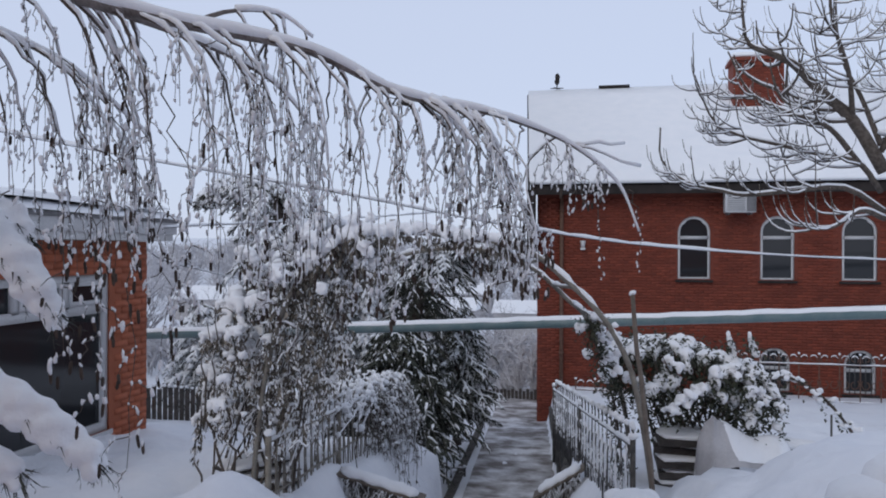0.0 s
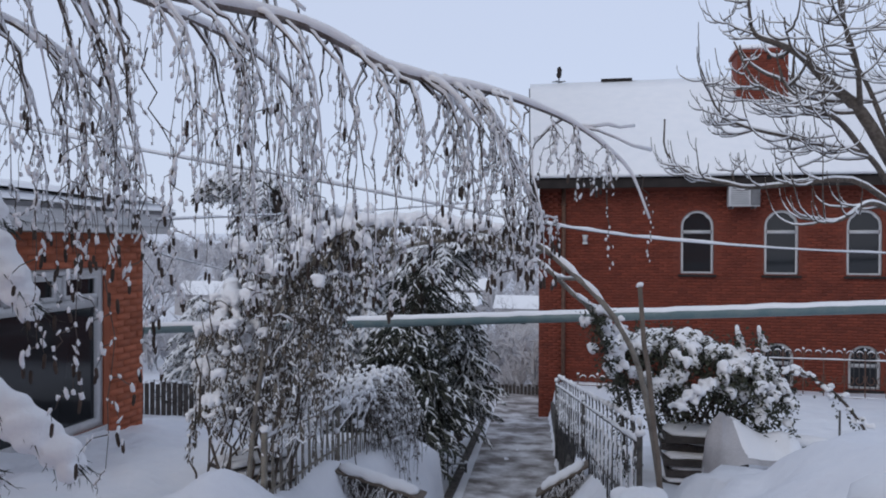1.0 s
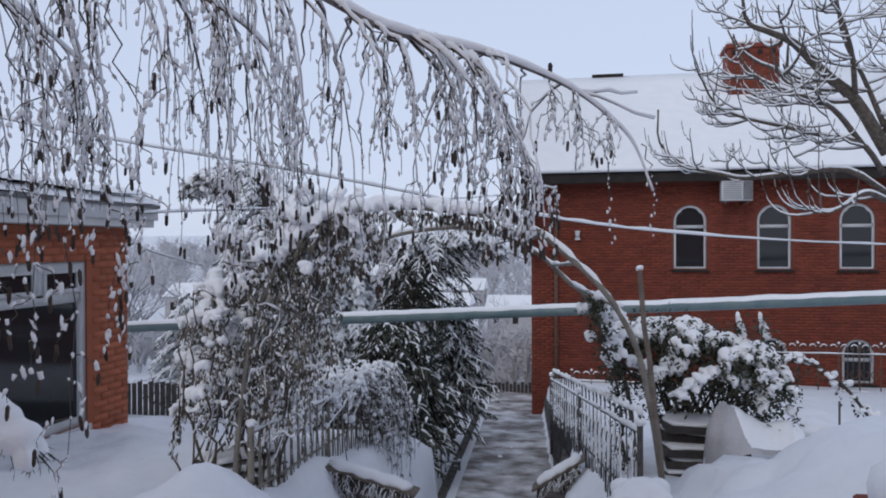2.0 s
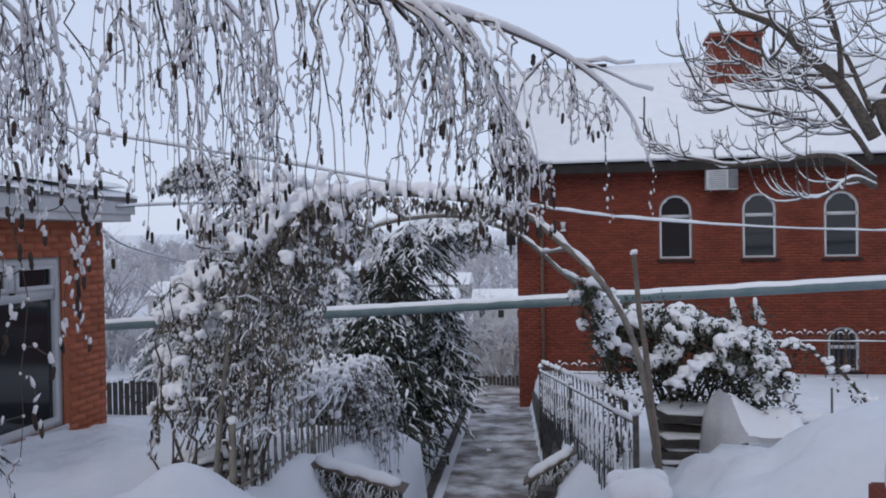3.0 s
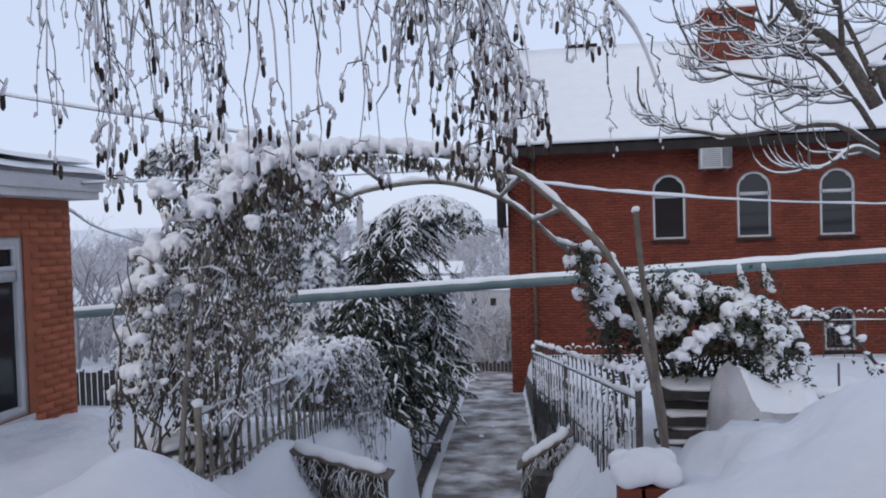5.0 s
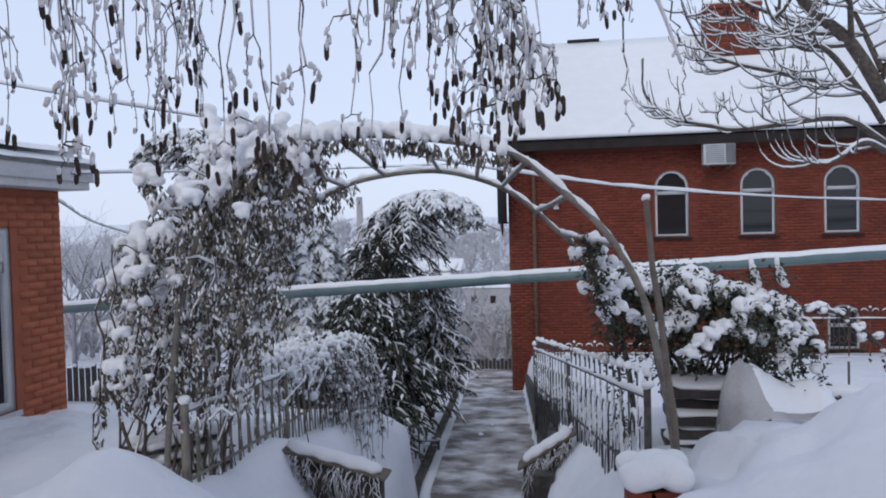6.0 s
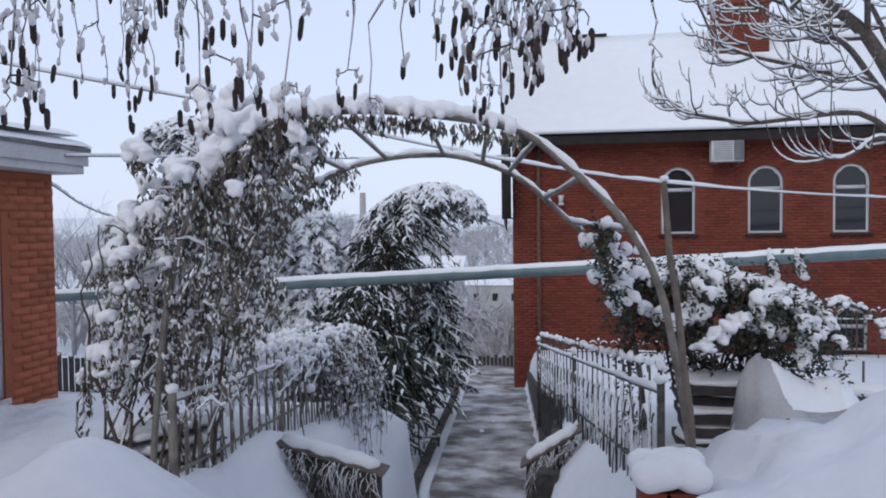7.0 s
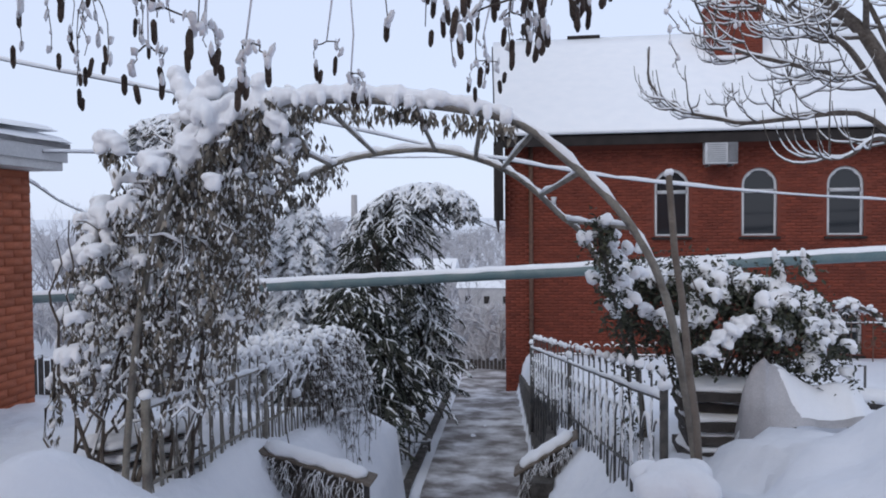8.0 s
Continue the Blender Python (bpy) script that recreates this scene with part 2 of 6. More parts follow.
def lumps(x, y):
    return (0.05 * np.sin(1.9 * x + 0.7 * y) * np.sin(1.3 * y - 0.6 * x + 1) + 0.025 * np.sin(5.1 * x + 1.3) * np.sin(4.3 * y + 2.2 * x) + 0.016 * np.sin(11 * x + 3 * y + np.sin(3 * y)) * np.sin(9 * y - 4 * x + 2 * np.sin(2.3 * x)) + 0.009 * np.sin(21 * x - 9 * y) * np.sin(17 * y + 7 * x + np.sin(5 * x)))


def ground_z(x, y):
    x, y = np.asarray(x, float), np.asarray(y, float)
    side = fade(-0.5, 0.5, x - path_mid(y))
    z = np.interp(y, PROFILE_Y, PROFILE_L) * (1 - side) + np.interp(y, PROFILE_Y, PROFILE_R) * side
    near = np.exp(-((y - 8) / 12) ** 2)
    z = z + lumps(x, y) * (0.4 + 0.95 * near)
    # heaps beside the steps
    z = z + 0.5 * np.exp(-(((x - 1.62) / 0.42) ** 2 + ((y - 7.5) / 0.5) ** 2) ** 0.75) + 0.2 * np.exp(-(((x - 0.7) / 0.7) ** 2 + ((y - 7.0) / 0.7) ** 2))
    z = z + 0.6 * np.exp(-(((x - 5.65) / 1.05) ** 2 + ((y - 7.75) / 0.9) ** 2) ** 1.7)
    # a broken crust along the edge of the heap beside the pile
    edge = x - 4.32 - 0.12 * np.sin(5.3 * y + 1) - 0.05 * np.sin(13 * y + 4 * x)
    z = z + 0.16 * fade(0.0, 0.1, edge) * fade(8.0, 8.35, y + 0.06 * np.sin(9 * x)) * (1 - fade(9.0, 9.15, y)) + 0.05 * fade(0.3, 0.36, edge + 0.1 * np.sin(7 * y)) * fade(8.2, 8.5, y) * (1 - fade(9.0, 9.15, y))
    z = z + 0.06 * np.exp(-(((x - 4.45) / 0.4) ** 2 + ((y - 8.0) / 0.4) ** 2))
    z = z + 0.25 * np.clip(np.maximum(-x - 30, x - 40) / 60, 0, 1) * 20
    # banks that fall from the two fences to the steps
    on = fade(8.0, 8.5, y) * (1 - fade(13.8, 14.6, y))
    xr = 3.97 - 0.14 * (y - 8.5) + 0.04
    bank = 1.17 - 0.091 * (y - 8.5) - 1.25 * np.clip(xr - x - 0.05, 0, 2) + 0.04 * np.sin(7 * y + 3 * x) + 0.02 * np.sin(15 * y - 6 * x)
    z = np.where((x < xr + 0.12) & (x > path_mid(y) - 0.2), z * (1 - on) + np.minimum(z, bank + np.clip(x - xr, 0, 1) * 2.3) * on, z)
    on = fade(8.0, 8.5, y) * (1 - fade(12.4, 13.2, y))
    bank = 1.22 - 0.085 * (y - 8.5) - 1.5 * np.clip(x - 1.44, 0, 2) + 0.05 * np.exp(-(((x - 1.85) / 0.25) ** 2 + ((y - 9.5) / 0.25) ** 2)) + 0.03 * np.sin(6 * y + 3 * x)
    z = np.where((x > 1.33) & (x < 2.4), z * (1 - on) + np.minimum(z, bank + np.clip(1.43 - x, 0, 1) * 2.3) * on, z)
    sunk = fade(-1.0, -0.1, x) * (1 - fade(1.6, 2.2, x - path_mid(y) + 1.0)) * fade(12.6, 14.6, y) * (1 - fade(28, 34, y))
    z = z * (1 - sunk) + (path_z(y) - 0.02 + lumps(x, y)) * sunk
    d = np.abs(x - path_mid(y)) - path_half(y)
    dig = 1 - fade(0.0, 0.12, d)
    dig = dig * (1 - fade(34, 40, y))
    return z * (1 - dig) + (path_z(y) + 0.02 * np.sin(7 * x + 2 * y) * np.sin(3 * y)) * dig


def spaced(lo, hi, step, far, grow=1.25):
    mid = list(np.arange(lo, hi, step))
    a, s, left = lo, step, []
    while a > -far:
        s *= grow
        a -= s
        left.append(a)
    b, s, right = mid[-1], step, []
    while b < far:
        s *= grow
        b += s
        right.append(b)
    return np.array(left[::-1] + mid + right)


gx, gy = spaced(-2.5, 7.5, 0.08, 900), spaced(3, 19, 0.1, 1500, 1.12)
gy = gy[gy > -60]
GX, GY = np.meshgrid(gx, gy)
GZ = ground_z(GX, GY)
me = bpy.data.meshes.new("ground")
nx, ny = len(gx), len(gy)
me.from_pydata(np.stack([GX.ravel(), GY.ravel(), GZ.ravel()], 1).tolist(), [], [(j * nx + i, j * nx + i + 1, (j + 1) * nx + i + 1, (j + 1) * nx + i) for j in range(ny - 1) for i in range(nx - 1)])
me.polygons.foreach_set("use_smooth", [True] * len(me.polygons))
me.materials.append(GROUND_SNOW)
ground = tagged(new("ground", me), "snow-covered sloping garden ground", "ground", kind="structure")


# ---- brick houses ----
def wall_bm(outer, holes, depth, to_world):
    """A wall from an outline with openings, both in the wall's own plane, given thickness."""
    bm = bmesh.new()
    edges = []
    for loop in (outer, *holes):
        vs = [bm.verts.new((u, 0, w)) for u, w in loop]
        edges += [bm.edges.new((vs[i], vs[(i + 1) % len(vs)])) for i in range(len(vs))]
    bmesh.ops.triangle_fill(bm, edges=edges, use_beauty=True)
    got = bmesh.ops.extrude_face_region(bm, geom=bm.faces[:])
    bmesh.ops.translate(bm, verts=[g for g in got["geom"] if isinstance(g, bmesh.types.BMVert)], vec=(0, depth, 0))
    bmesh.ops.recalc_face_normals(bm, faces=bm.faces[:])
    bm.transform(to_world)
    return bm


def arch_loop(cx, w, z0, z1, n=12):
    r = w / 2
    return [(cx - r, z0), (cx + r, z0)] + [(cx + r * math.cos(a), z1 - r + r * math.sin(a)) for a in [math.pi * i / n for i in range(n + 1)]]


def in_loop(u, w, loop, grow=0.0):
    us, ws = [p[0] for p in loop], [p[1] for p in loop]
    if not (min(us) - grow < u < max(us) + grow and min(ws) - grow < w < max(ws) + grow):
        return False
    top, r = max(ws), (max(us) - min(us)) / 2
    if len(loop) > 4 and w > top - r:
        return math.hypot(u - (max(us) + min(us)) / 2, w - (top - r)) < r + grow
    return True


def lay_bricks(parent, to_world, u0, u1, w0, w1, holes, mats, length, height, single, seed):
    """Bricks proud of the wall's face; those that single() picks are objects of their own."""
    rnd = random.Random(seed)
    rest, count = Acc(), 0
    unit = []
    for k in range(3):
        one = Acc()
        j = [rnd.uniform(-0.0015, 0.0015) for _ in range(4)]
        one.add(boxv(-length / 2 + 0.005 + j[0], length / 2 - 0.005 + j[1], -0.007 + j[2], 0.004, -height / 2 + 0.005, height / 2 - 0.005 + j[3]), BOXF)
        unit.append(one.mesh("brick", mats, False))
    rows = int((w1 - w0) / height)
    for r in range(rows):
        w = w0 + (r + 0.5) * height
        u = u0 - (length / 2 if r % 2 else 0) + length / 2
        while u < u1 + length / 2:
            a, b = max(u - length / 2, u0), min(u + length / 2, u1)
            if b - a > 0.04 and not any(in_loop(x, w, h, 0.012) for h in holes for x in (a + 0.01, (a + b) / 2, b - 0.01)):
                if b - a > length - 0.01 and single(u, w) and count < 300:
                    ob = new("brick", unit[rnd.randrange(3)])
                    ob.parent = parent
                    ob.matrix_basis = to_world @ pose(u, 0, w, rnd.uniform(-0.5, 0.5), 0, rnd.uniform(-0.4, 0.4))
                    count += 1
                else:
                    d = rnd.uniform(-0.003, 0.002)
                    v = np.array(boxv(a + 0.005, b - 0.005, -0.007 + d, 0.004, w - height / 2 + 0.005, w + height / 2 - 0.005))
                    m = np.array(to_world)
                    rest.add(v @ m[:3, :3].T + m[:3, 3], BOXF)
            u += length
    tagged(put("brickwork", rest, mats, parent, smooth=False), kind="stuff")


def brick_material(name, base, second):
    m = material(name, base, 0.85, second, 2.5, 55, 0.35)
    n, l = m.node_tree.nodes, m.node_tree.links
    b = n["Principled BSDF"]
    src = b.inputs["Base Color"].links[0].from_socket
    hsv = n.new("ShaderNodeHueSaturation")
    geo, obi, add, rng = n.new("ShaderNodeNewGeometry"), n.new("ShaderNodeObjectInfo"), n.new("ShaderNodeMath"), n.new("ShaderNodeMapRange")
    frac = n.new("ShaderNodeMath")
    frac.operation = "FRACT"
    l.new(geo.outputs["Random Per Island"], add.inputs[0])
    l.new(obi.outputs["Random"], add.inputs[1])
    l.new(add.outputs[0], frac.inputs[0])
    l.new(frac.outputs[0], rng.inputs[0])
    rng.inputs[3].default_value, rng.inputs[4].default_value = 0.82, 1.15
    l.new(rng.outputs[0], hsv.inputs["Value"])
    l.new(src, hsv.inputs["Color"])
    l.new(hsv.outputs[0], b.inputs["Base Color"])
    return m


BRICK_PIECE = brick_material("brick_red_piece", (0.205, 0.044, 0.023), (0.165, 0.035, 0.019))
ORANGE_PIECE = brick_material("brick_orange_piece", (0.42, 0.128, 0.064), (0.35, 0.1, 0.05))


def band(acc, loop, width, y0, y1, m):
    """A frame of that width just inside a loop, y0 to y1 deep."""
    p = np.array(loop)
    c = p.mean(axis=0)
    nxt, prv = np.roll(p, -1, 0), np.roll(p, 1, 0)
    t = (nxt - p) / (np.linalg.norm(nxt - p, axis=1)[:, None] + 1e-9) + (p - prv) / (np.linalg.norm(p - prv, axis=1)[:, None] + 1e-9)
    t /= np.linalg.norm(t, axis=1)[:, None] + 1e-9
    q = p + np.stack([-t[:, 1], t[:, 0]], 1) * width * np.where(np.abs(t[:, :1] * t[:, 1:]) > 0.45, 1.35, 1.0)
    n = len(p)
    v = [(u, y0, w) for u, w in p] + [(u, y0, w) for u, w in q] + [(u, y1, w) for u, w in p] + [(u, y1, w) for u, w in q]
    f = []
    for i in range(n):
        j = (i + 1) % n
        f += [(i, j, n + j, n + i), (2 * n + i, 3 * n + i, 3 * n + j, 2 * n + j), (n + i, n + j, 3 * n + j, 3 * n + i), (i, 2 * n + i, 2 * n + j, j)]
    mm = np.array(m)
    acc.add(np.array(v) @ mm[:3, :3].T + mm[:3, 3], f)
    return [(a, b) for a, b in q]


def world_box(acc, m, *b):
    mm = np.array(m)
    acc.add(np.array(boxv(*b)) @ mm[:3, :3].T + mm[:3, 3], BOXF)


def arched_window(parent, m, cx, w, z0, z1, bars=False):
    loop = arch_loop(cx, w, z0, z1)
    win = part("window", box_bm(cx - w / 2 - 0.06, cx + w / 2 + 0.06, -0.09, 0.0, z0 - 0.07, z0 - 0.005, 0.008), DARK_TRIM, parent, "arched plastic window with a dark sill")
    win.data.transform(m)
    fr = Acc()
    inner = band(fr, loop, 0.07, 0.04, 0.11, m)
    zt = z1 - w / 2 - 0.2
    world_box(fr, m, cx - w / 2 + 0.05, cx + w / 2 - 0.05, 0.04, 0.1, zt, zt + 0.09)
    put("window_frame", fr, PVC, win, "white plastic frame", False)
    pa = Acc()
    mm = np.array(m)
    pa.add(np.array([(u, 0.085, w_) for u, w_ in inner]) @ mm[:3, :3].T + mm[:3, 3], [tuple(range(len(inner)))])
    put("pane", pa, GLASS, win, smooth=False)
    cu = Acc()
    for k in range(9):
        u = cx - w / 2 + 0.06 + k * (w - 0.12) / 8
        world_box(cu, m, u - 0.045, u + 0.045, 0.2 + 0.03 * (k % 2), 0.215 + 0.03 * (k % 2), z0 + 0.05, z1 - 0.1)
    put("curtain", cu, CURTAIN, win, "pale lace curtain", False)
    if bars:
        gr = Acc()
        for k in range(1, 6):
            u = cx - w / 2 + k * w / 6
            world_box(gr, m, u - 0.008, u + 0.008, -0.03, -0.014, z0, z1 - 0.08)
        put("grille", gr, IRON, win, "iron window grille", False)
    return win


CURTAIN = material("curtain", (0.16, 0.16, 0.165), 0.9, (0.08, 0.08, 0.085), 14, 70, 0.3)

house = empty("brick_house", "two-storey red brick house with a snow-covered gable roof", "house")
FM = pose(0, 25, 0)
house_holes = [arch_loop(c, 0.86, 2.3, 4.03) for c in (6.35, 8.48, 10.5, 12.6, 14.8)] + [arch_loop(c, 0.78, -0.66, 0.5) for c in (8.42, 10.52, 12.6)]
part("wall", wall_bm([(2.1, -5), (16.5, -5), (16.5, 4.8), (2.1, 4.8)], house_holes, 0.4, FM), MORTAR, house, "red brick front wall")
SIDE = pose(2.1, 25, 0, 0, 0, 90)
part("wall", wall_bm([(0.4, -5), (11, -5), (11, 4.8), (5.7, 8.3), (0.4, 4.95)], [], -0.4, SIDE), MORTAR, house, "red brick gable wall")
part("wall", box_bm(2.6, 16.5, 35.6, 36, -5, 4.8), MORTAR, house)
part("wall", box_bm(16.1, 16.5, 25.4, 35.6, -5, 4.8), MORTAR, house)
part("floor_slab", box_bm(2.6, 16.1, 25.4, 35.6, 1.2, 1.45), DARK_WOOD, house)
for c in (6.35, 8.48, 10.5, 12.6, 14.8):
    arched_window(house, FM, c, 0.86, 2.3, 4.03)
for c in (8.42, 10.52, 12.6):
    arched_window(house, FM, c, 0.78, -0.66, 0.5, True)


def roof_bm(x0, x1, rows, t0, t1, prow=0.0):
    """A gable roof's slab: rows of (y, z) for the upper face, with thickness."""
    bm = bmesh.new()
    n = len(rows)
    low = min(z for _, z in rows)
    vs = [[bm.verts.new((x - prow * (z - low) / 3.7 * (x == x0), y, z + o)) for y, z in rows] for x in (x0, x1) for o in (t0, t1)]
    a0, a1, b0, b1 = vs
    for i in range(n - 1):
        bm.faces.new((a1[i], b1[i], b1[i + 1], a1[i + 1]))
        bm.faces.new((a0[i], a0[i + 1], b0[i + 1], b0[i]))
        bm.faces.new((a0[i], a1[i], a1[i + 1], a0[i + 1]))
        bm.faces.new((b0[i], b0[i + 1], b1[i + 1], b1[i]))
    bm.faces.new((a0[0], b0[0], b1[0], a1[0]))
    bm.faces.new((a0[-1], a1[-1], b1[-1], b0[-1]))
    return bm


RIDGE_Y, RIDGE_Z = 30.5, 8.62
roof = part("roof", roof_bm(1.95, 17, [(24.4, 4.98), (RIDGE_Y, RIDGE_Z), (36.6, 4.98)], -0.12, 0.0, 0.58), DARK_TRIM, house, "dark metal roof under snow")
snow_rows = [(24.33, 4.96), (24.4, 5.06), (24.8, 5.37)] + [(24.8 + k * (RIDGE_Y - 24.8) / 8, 5.37 + k * (RIDGE_Z + 0.13 - 5.37) / 8 + 0.015 * math.sin(k * 2.1)) for k in range(1, 9)] + [(36.5, 5.1)]
part("roof_snow", roof_bm(1.93, 17.02, snow_rows, -0.06, 0.03, 0.58), SNOW, roof, "thick smooth snow on the roof", True)
part("fascia", box_bm(1.95, 17, 24.4, 24.46, 4.62, 4.9, 0.005), DARK_TRIM, house, "dark fascia board under the eave")
part("soffit", box_bm(2.0, 17, 24.46, 24.99, 4.72, 4.78), DARK_TRIM, house)
rake = Acc()
for ya, za, yb, zb in ((24.3, 4.9, RIDGE_Y, 8.56), (36.7, 4.9, RIDGE_Y, 8.56)):
    d = (zb - za)
    rake.add([(x - 0.58 * (y == yb), y, z + o) for x in (1.88, 1.945) for y, z in ((ya, za), (yb, zb)) for o in (-0.22, 0.06)], BOXF)
rake.add(boxv(1.86, 2.1, 24.3, 24.42, 2.75, 4.75), BOXF)
rake.add(boxv(1.86, 1.92, 24.42, 25.2, 2.75, 4.75), BOXF)
put("barge_board", rake, DARK_TRIM, house, "dark barge board and boxed corner along the gable", False)
dp = Acc()
tube(dp, [(2.78, 24.93, 4.75), (2.78, 24.93, -1.6)], 0.055, 8)
for z in (4.2, 2.2, 0.2):
    tube(dp, [(2.78, 24.93, z - 0.03), (2.78, 24.93, z + 0.03)], 0.068, 8)
put("downpipe", dp, RUST_IRON, house, "dark brown downpipe on the house corner")
chim = part("chimney", box_bm(7.95, 9.45, 28.55, 29.6, 7.2, 9.05, 0.02), BRICK, house, "broad red brick chimney")
part("chimney_cap", box_bm(7.87, 9.53, 28.47, 29.68, 9.055, 9.17, 0.02), BRICK, chim)
CHF = pose(0, 28.545, 0)
lay_bricks(chim, CHF, 7.96, 9.44, 7.25, 8.98, [], BRICK_PIECE, 0.25, 0.08, lambda u, w: False, 4)
for u in (8.12, 8.5, 8.88, 9.26):
    part("flue_opening", box_bm(u - 0.07, u + 0.07, 28.525, 28.6, 8.84, 8.98), DARK_TRIM, chim)
part("chimney_snow", box_bm(7.9, 9.5, 28.5, 29.66, 9.18, 9.33, 0.06), SNOW, chim, "", True)
a = Acc()
a.add(boxv(3.8, 4.85, RIDGE_Y - 0.1, RIDGE_Y + 0.15, RIDGE_Z + 0.12, RIDGE_Z + 0.22), BOXF)
put("ridge_vent", a, DARK_TRIM, house, "low dark ridge vent", False)
a = Acc()
tube(a, [(2.35, RIDGE_Y, RIDGE_Z + 0.05), (2.35, RIDGE_Y, RIDGE_Z + 0.62)], 0.02, 6)
tube(a, [(2.12, RIDGE_Y, RIDGE_Z + 0.2), (2.58, RIDGE_Y, RIDGE_Z + 0.2)], 0.018, 6)
tube(a, [(2.25, RIDGE_Y - 0.14, RIDGE_Z + 0.2), (2.45, RIDGE_Y + 0.14, RIDGE_Z + 0.2)], 0.018, 6)
blob(a, (2.36, RIDGE_Y, RIDGE_Z + 0.52), 0.1, 0.03, 0.15, random.Random(2), 0.4)
tagged(put("weather_vane", a, DARK_TRIM), "small dark weather vane on the snowy roof ridge", "weather vane")
a = Acc()
tube(a, [(10.1, 29.3, 8.0), (11.0, 29.3, 8.0)], 0.06, 6)
tube(a, [(10.5, 29.3, 7.7), (10.5, 29.3, 8.0)], 0.03, 6)
put("roof_vent", a, DARK_TRIM, house, "dark roof vent pipe")

ac = tagged(part("air_conditioner", box_bm(7.06, 7.84, 24.42, 24.72, 4.1, 4.66, 0.02), PVC), "white outdoor air conditioner unit on the brick wall", "air conditioner")
g = Acc()
for k in range(9):
    g.add(boxv(7.12, 7.56, 24.408, 24.416, 4.16 + k * 0.05, 4.172 + k * 0.05), BOXF)
put("grille", g, METAL, ac, "grey front grille", False)
part("side_panel", box_bm(7.6, 7.83, 24.405, 24.416, 4.13, 4.63, 0.004), METAL, ac)
for x in (7.15, 7.7):
    part("bracket", box_bm(x, x + 0.04, 24.45, 25.0, 4.05, 4.095), METAL, ac)
part("snow_cap", box_bm(7.07, 7.83, 24.43, 24.71, 4.665, 4.72, 0.02), SNOW, ac, "thin snow on top", True)

wl_ = tagged(part("wall_lamp", box_bm(3.3, 3.44, 24.86, 24.99, 3.1, 3.16, 0.01), TRIM), "small beige lamp on the brick wall", "lamp")
a = Acc()
tube(a, [(3.37, 24.9, 3.16), (3.37, 24.9, 3.36)], [0.05, 0.08], 8)
put("shade", a, PVC, wl_)

dish = empty("satellite_dish", "dark satellite dish on an arm beside the house", "satellite dish")
a = Acc()
n = 16
a.add([(1.72, 26.5, 2.82)] + [(1.72 + 0.09, 26.5 + 0.36 * math.cos(t), 2.82 + 0.4 * math.sin(t)) for t in [2 * math.pi * k / n for k in range(n)]] + [(1.70, 26.5, 2.82)] + [(1.795, 26.5 + 0.37 * math.cos(t), 2.82 + 0.41 * math.sin(t)) for t in [2 * math.pi * k / n for k in range(n)]],
      [(0, 1 + k, 1 + (k + 1) % n) for k in range(n)] + [(n + 1, n + 2 + (k + 1) % n, n + 2 + k) for k in range(n)] + [(1 + k, n + 2 + k, n + 2 + (k + 1) % n, 1 + (k + 1) % n) for k in range(n)])
put("reflector", a, METAL, dish, "dark round reflector")
a = Acc()
tube(a, [(1.75, 26.5, 2.8), (2.35, 26.5, 2.75)], 0.025, 6)
tube(a, [(1.75, 26.4, 2.55), (1.3, 26.4, 2.75)], 0.015, 6)
put("arm", a, METAL, dish)

# the small house at the top of the garden
small = empty("small_house", "small orange brick outbuilding with a white eave and snowy roof", "house")
WX = -1.64
SM = pose(WX, 0, 0, 0, 0, 90)
# in this wall's plane u runs along y; its outer face looks to +x
hole = [(8.55, 1.08), (11.03, 1.08), (11.03, 2.84), (8.55, 2.84)]
part("wall", wall_bm([(2.5, -0.5), (11.75, -0.5), (11.75, 3.2), (2.5, 3.2)], [hole], 0.35, SM), ORANGE_MORTAR, small, "orange brick wall with a window")
part("wall", box_bm(-8, WX - 0.35, 11.4, 11.75, -0.5, 3.2), ORANGE_MORTAR, small)
part("wall", box_bm(-8, WX - 0.35, 2.5, 2.85, -0.5, 3.2), ORANGE_MORTAR, small)
part("wall", box_bm(-8, -7.65, 2.85, 11.4, -0.5, 3.2), ORANGE_MORTAR, small)
part("floor_slab", box_bm(-7.65, -2.0, 2.85, 11.4, 0.3, 0.45), WOOD, small)
win = part("window", box_bm(WX - 0.1, WX + 0.02, 8.5, 11.08, 1.02, 1.078, 0.006), PVC, small, "large white plastic window with a projecting sill")
fr = Acc()
inner = band(fr, hole, 0.1, 0.02, 0.1, SM)
for b in ((8.63, 10.95, 2.4, 2.5), (10.3, 10.39, 2.48, 2.76), (9.6, 9.69, 2.48, 2.76), (9.3, 9.38, 1.16, 2.42)):
    world_box(fr, SM, b[0], b[1], 0.02, 0.09, b[2], b[3])
put("window_frame", fr, PVC, win, "white plastic frame", False)
for y0, y1 in ((10.39, 10.95), (9.69, 10.3)):
    fr = Acc()
    band(fr, [(y0, 2.5), (y1, 2.5), (y1, 2.76), (y0, 2.76)], 0.05, 0.012, 0.06, SM)
    put("sash", fr, PVC, win, "", False)
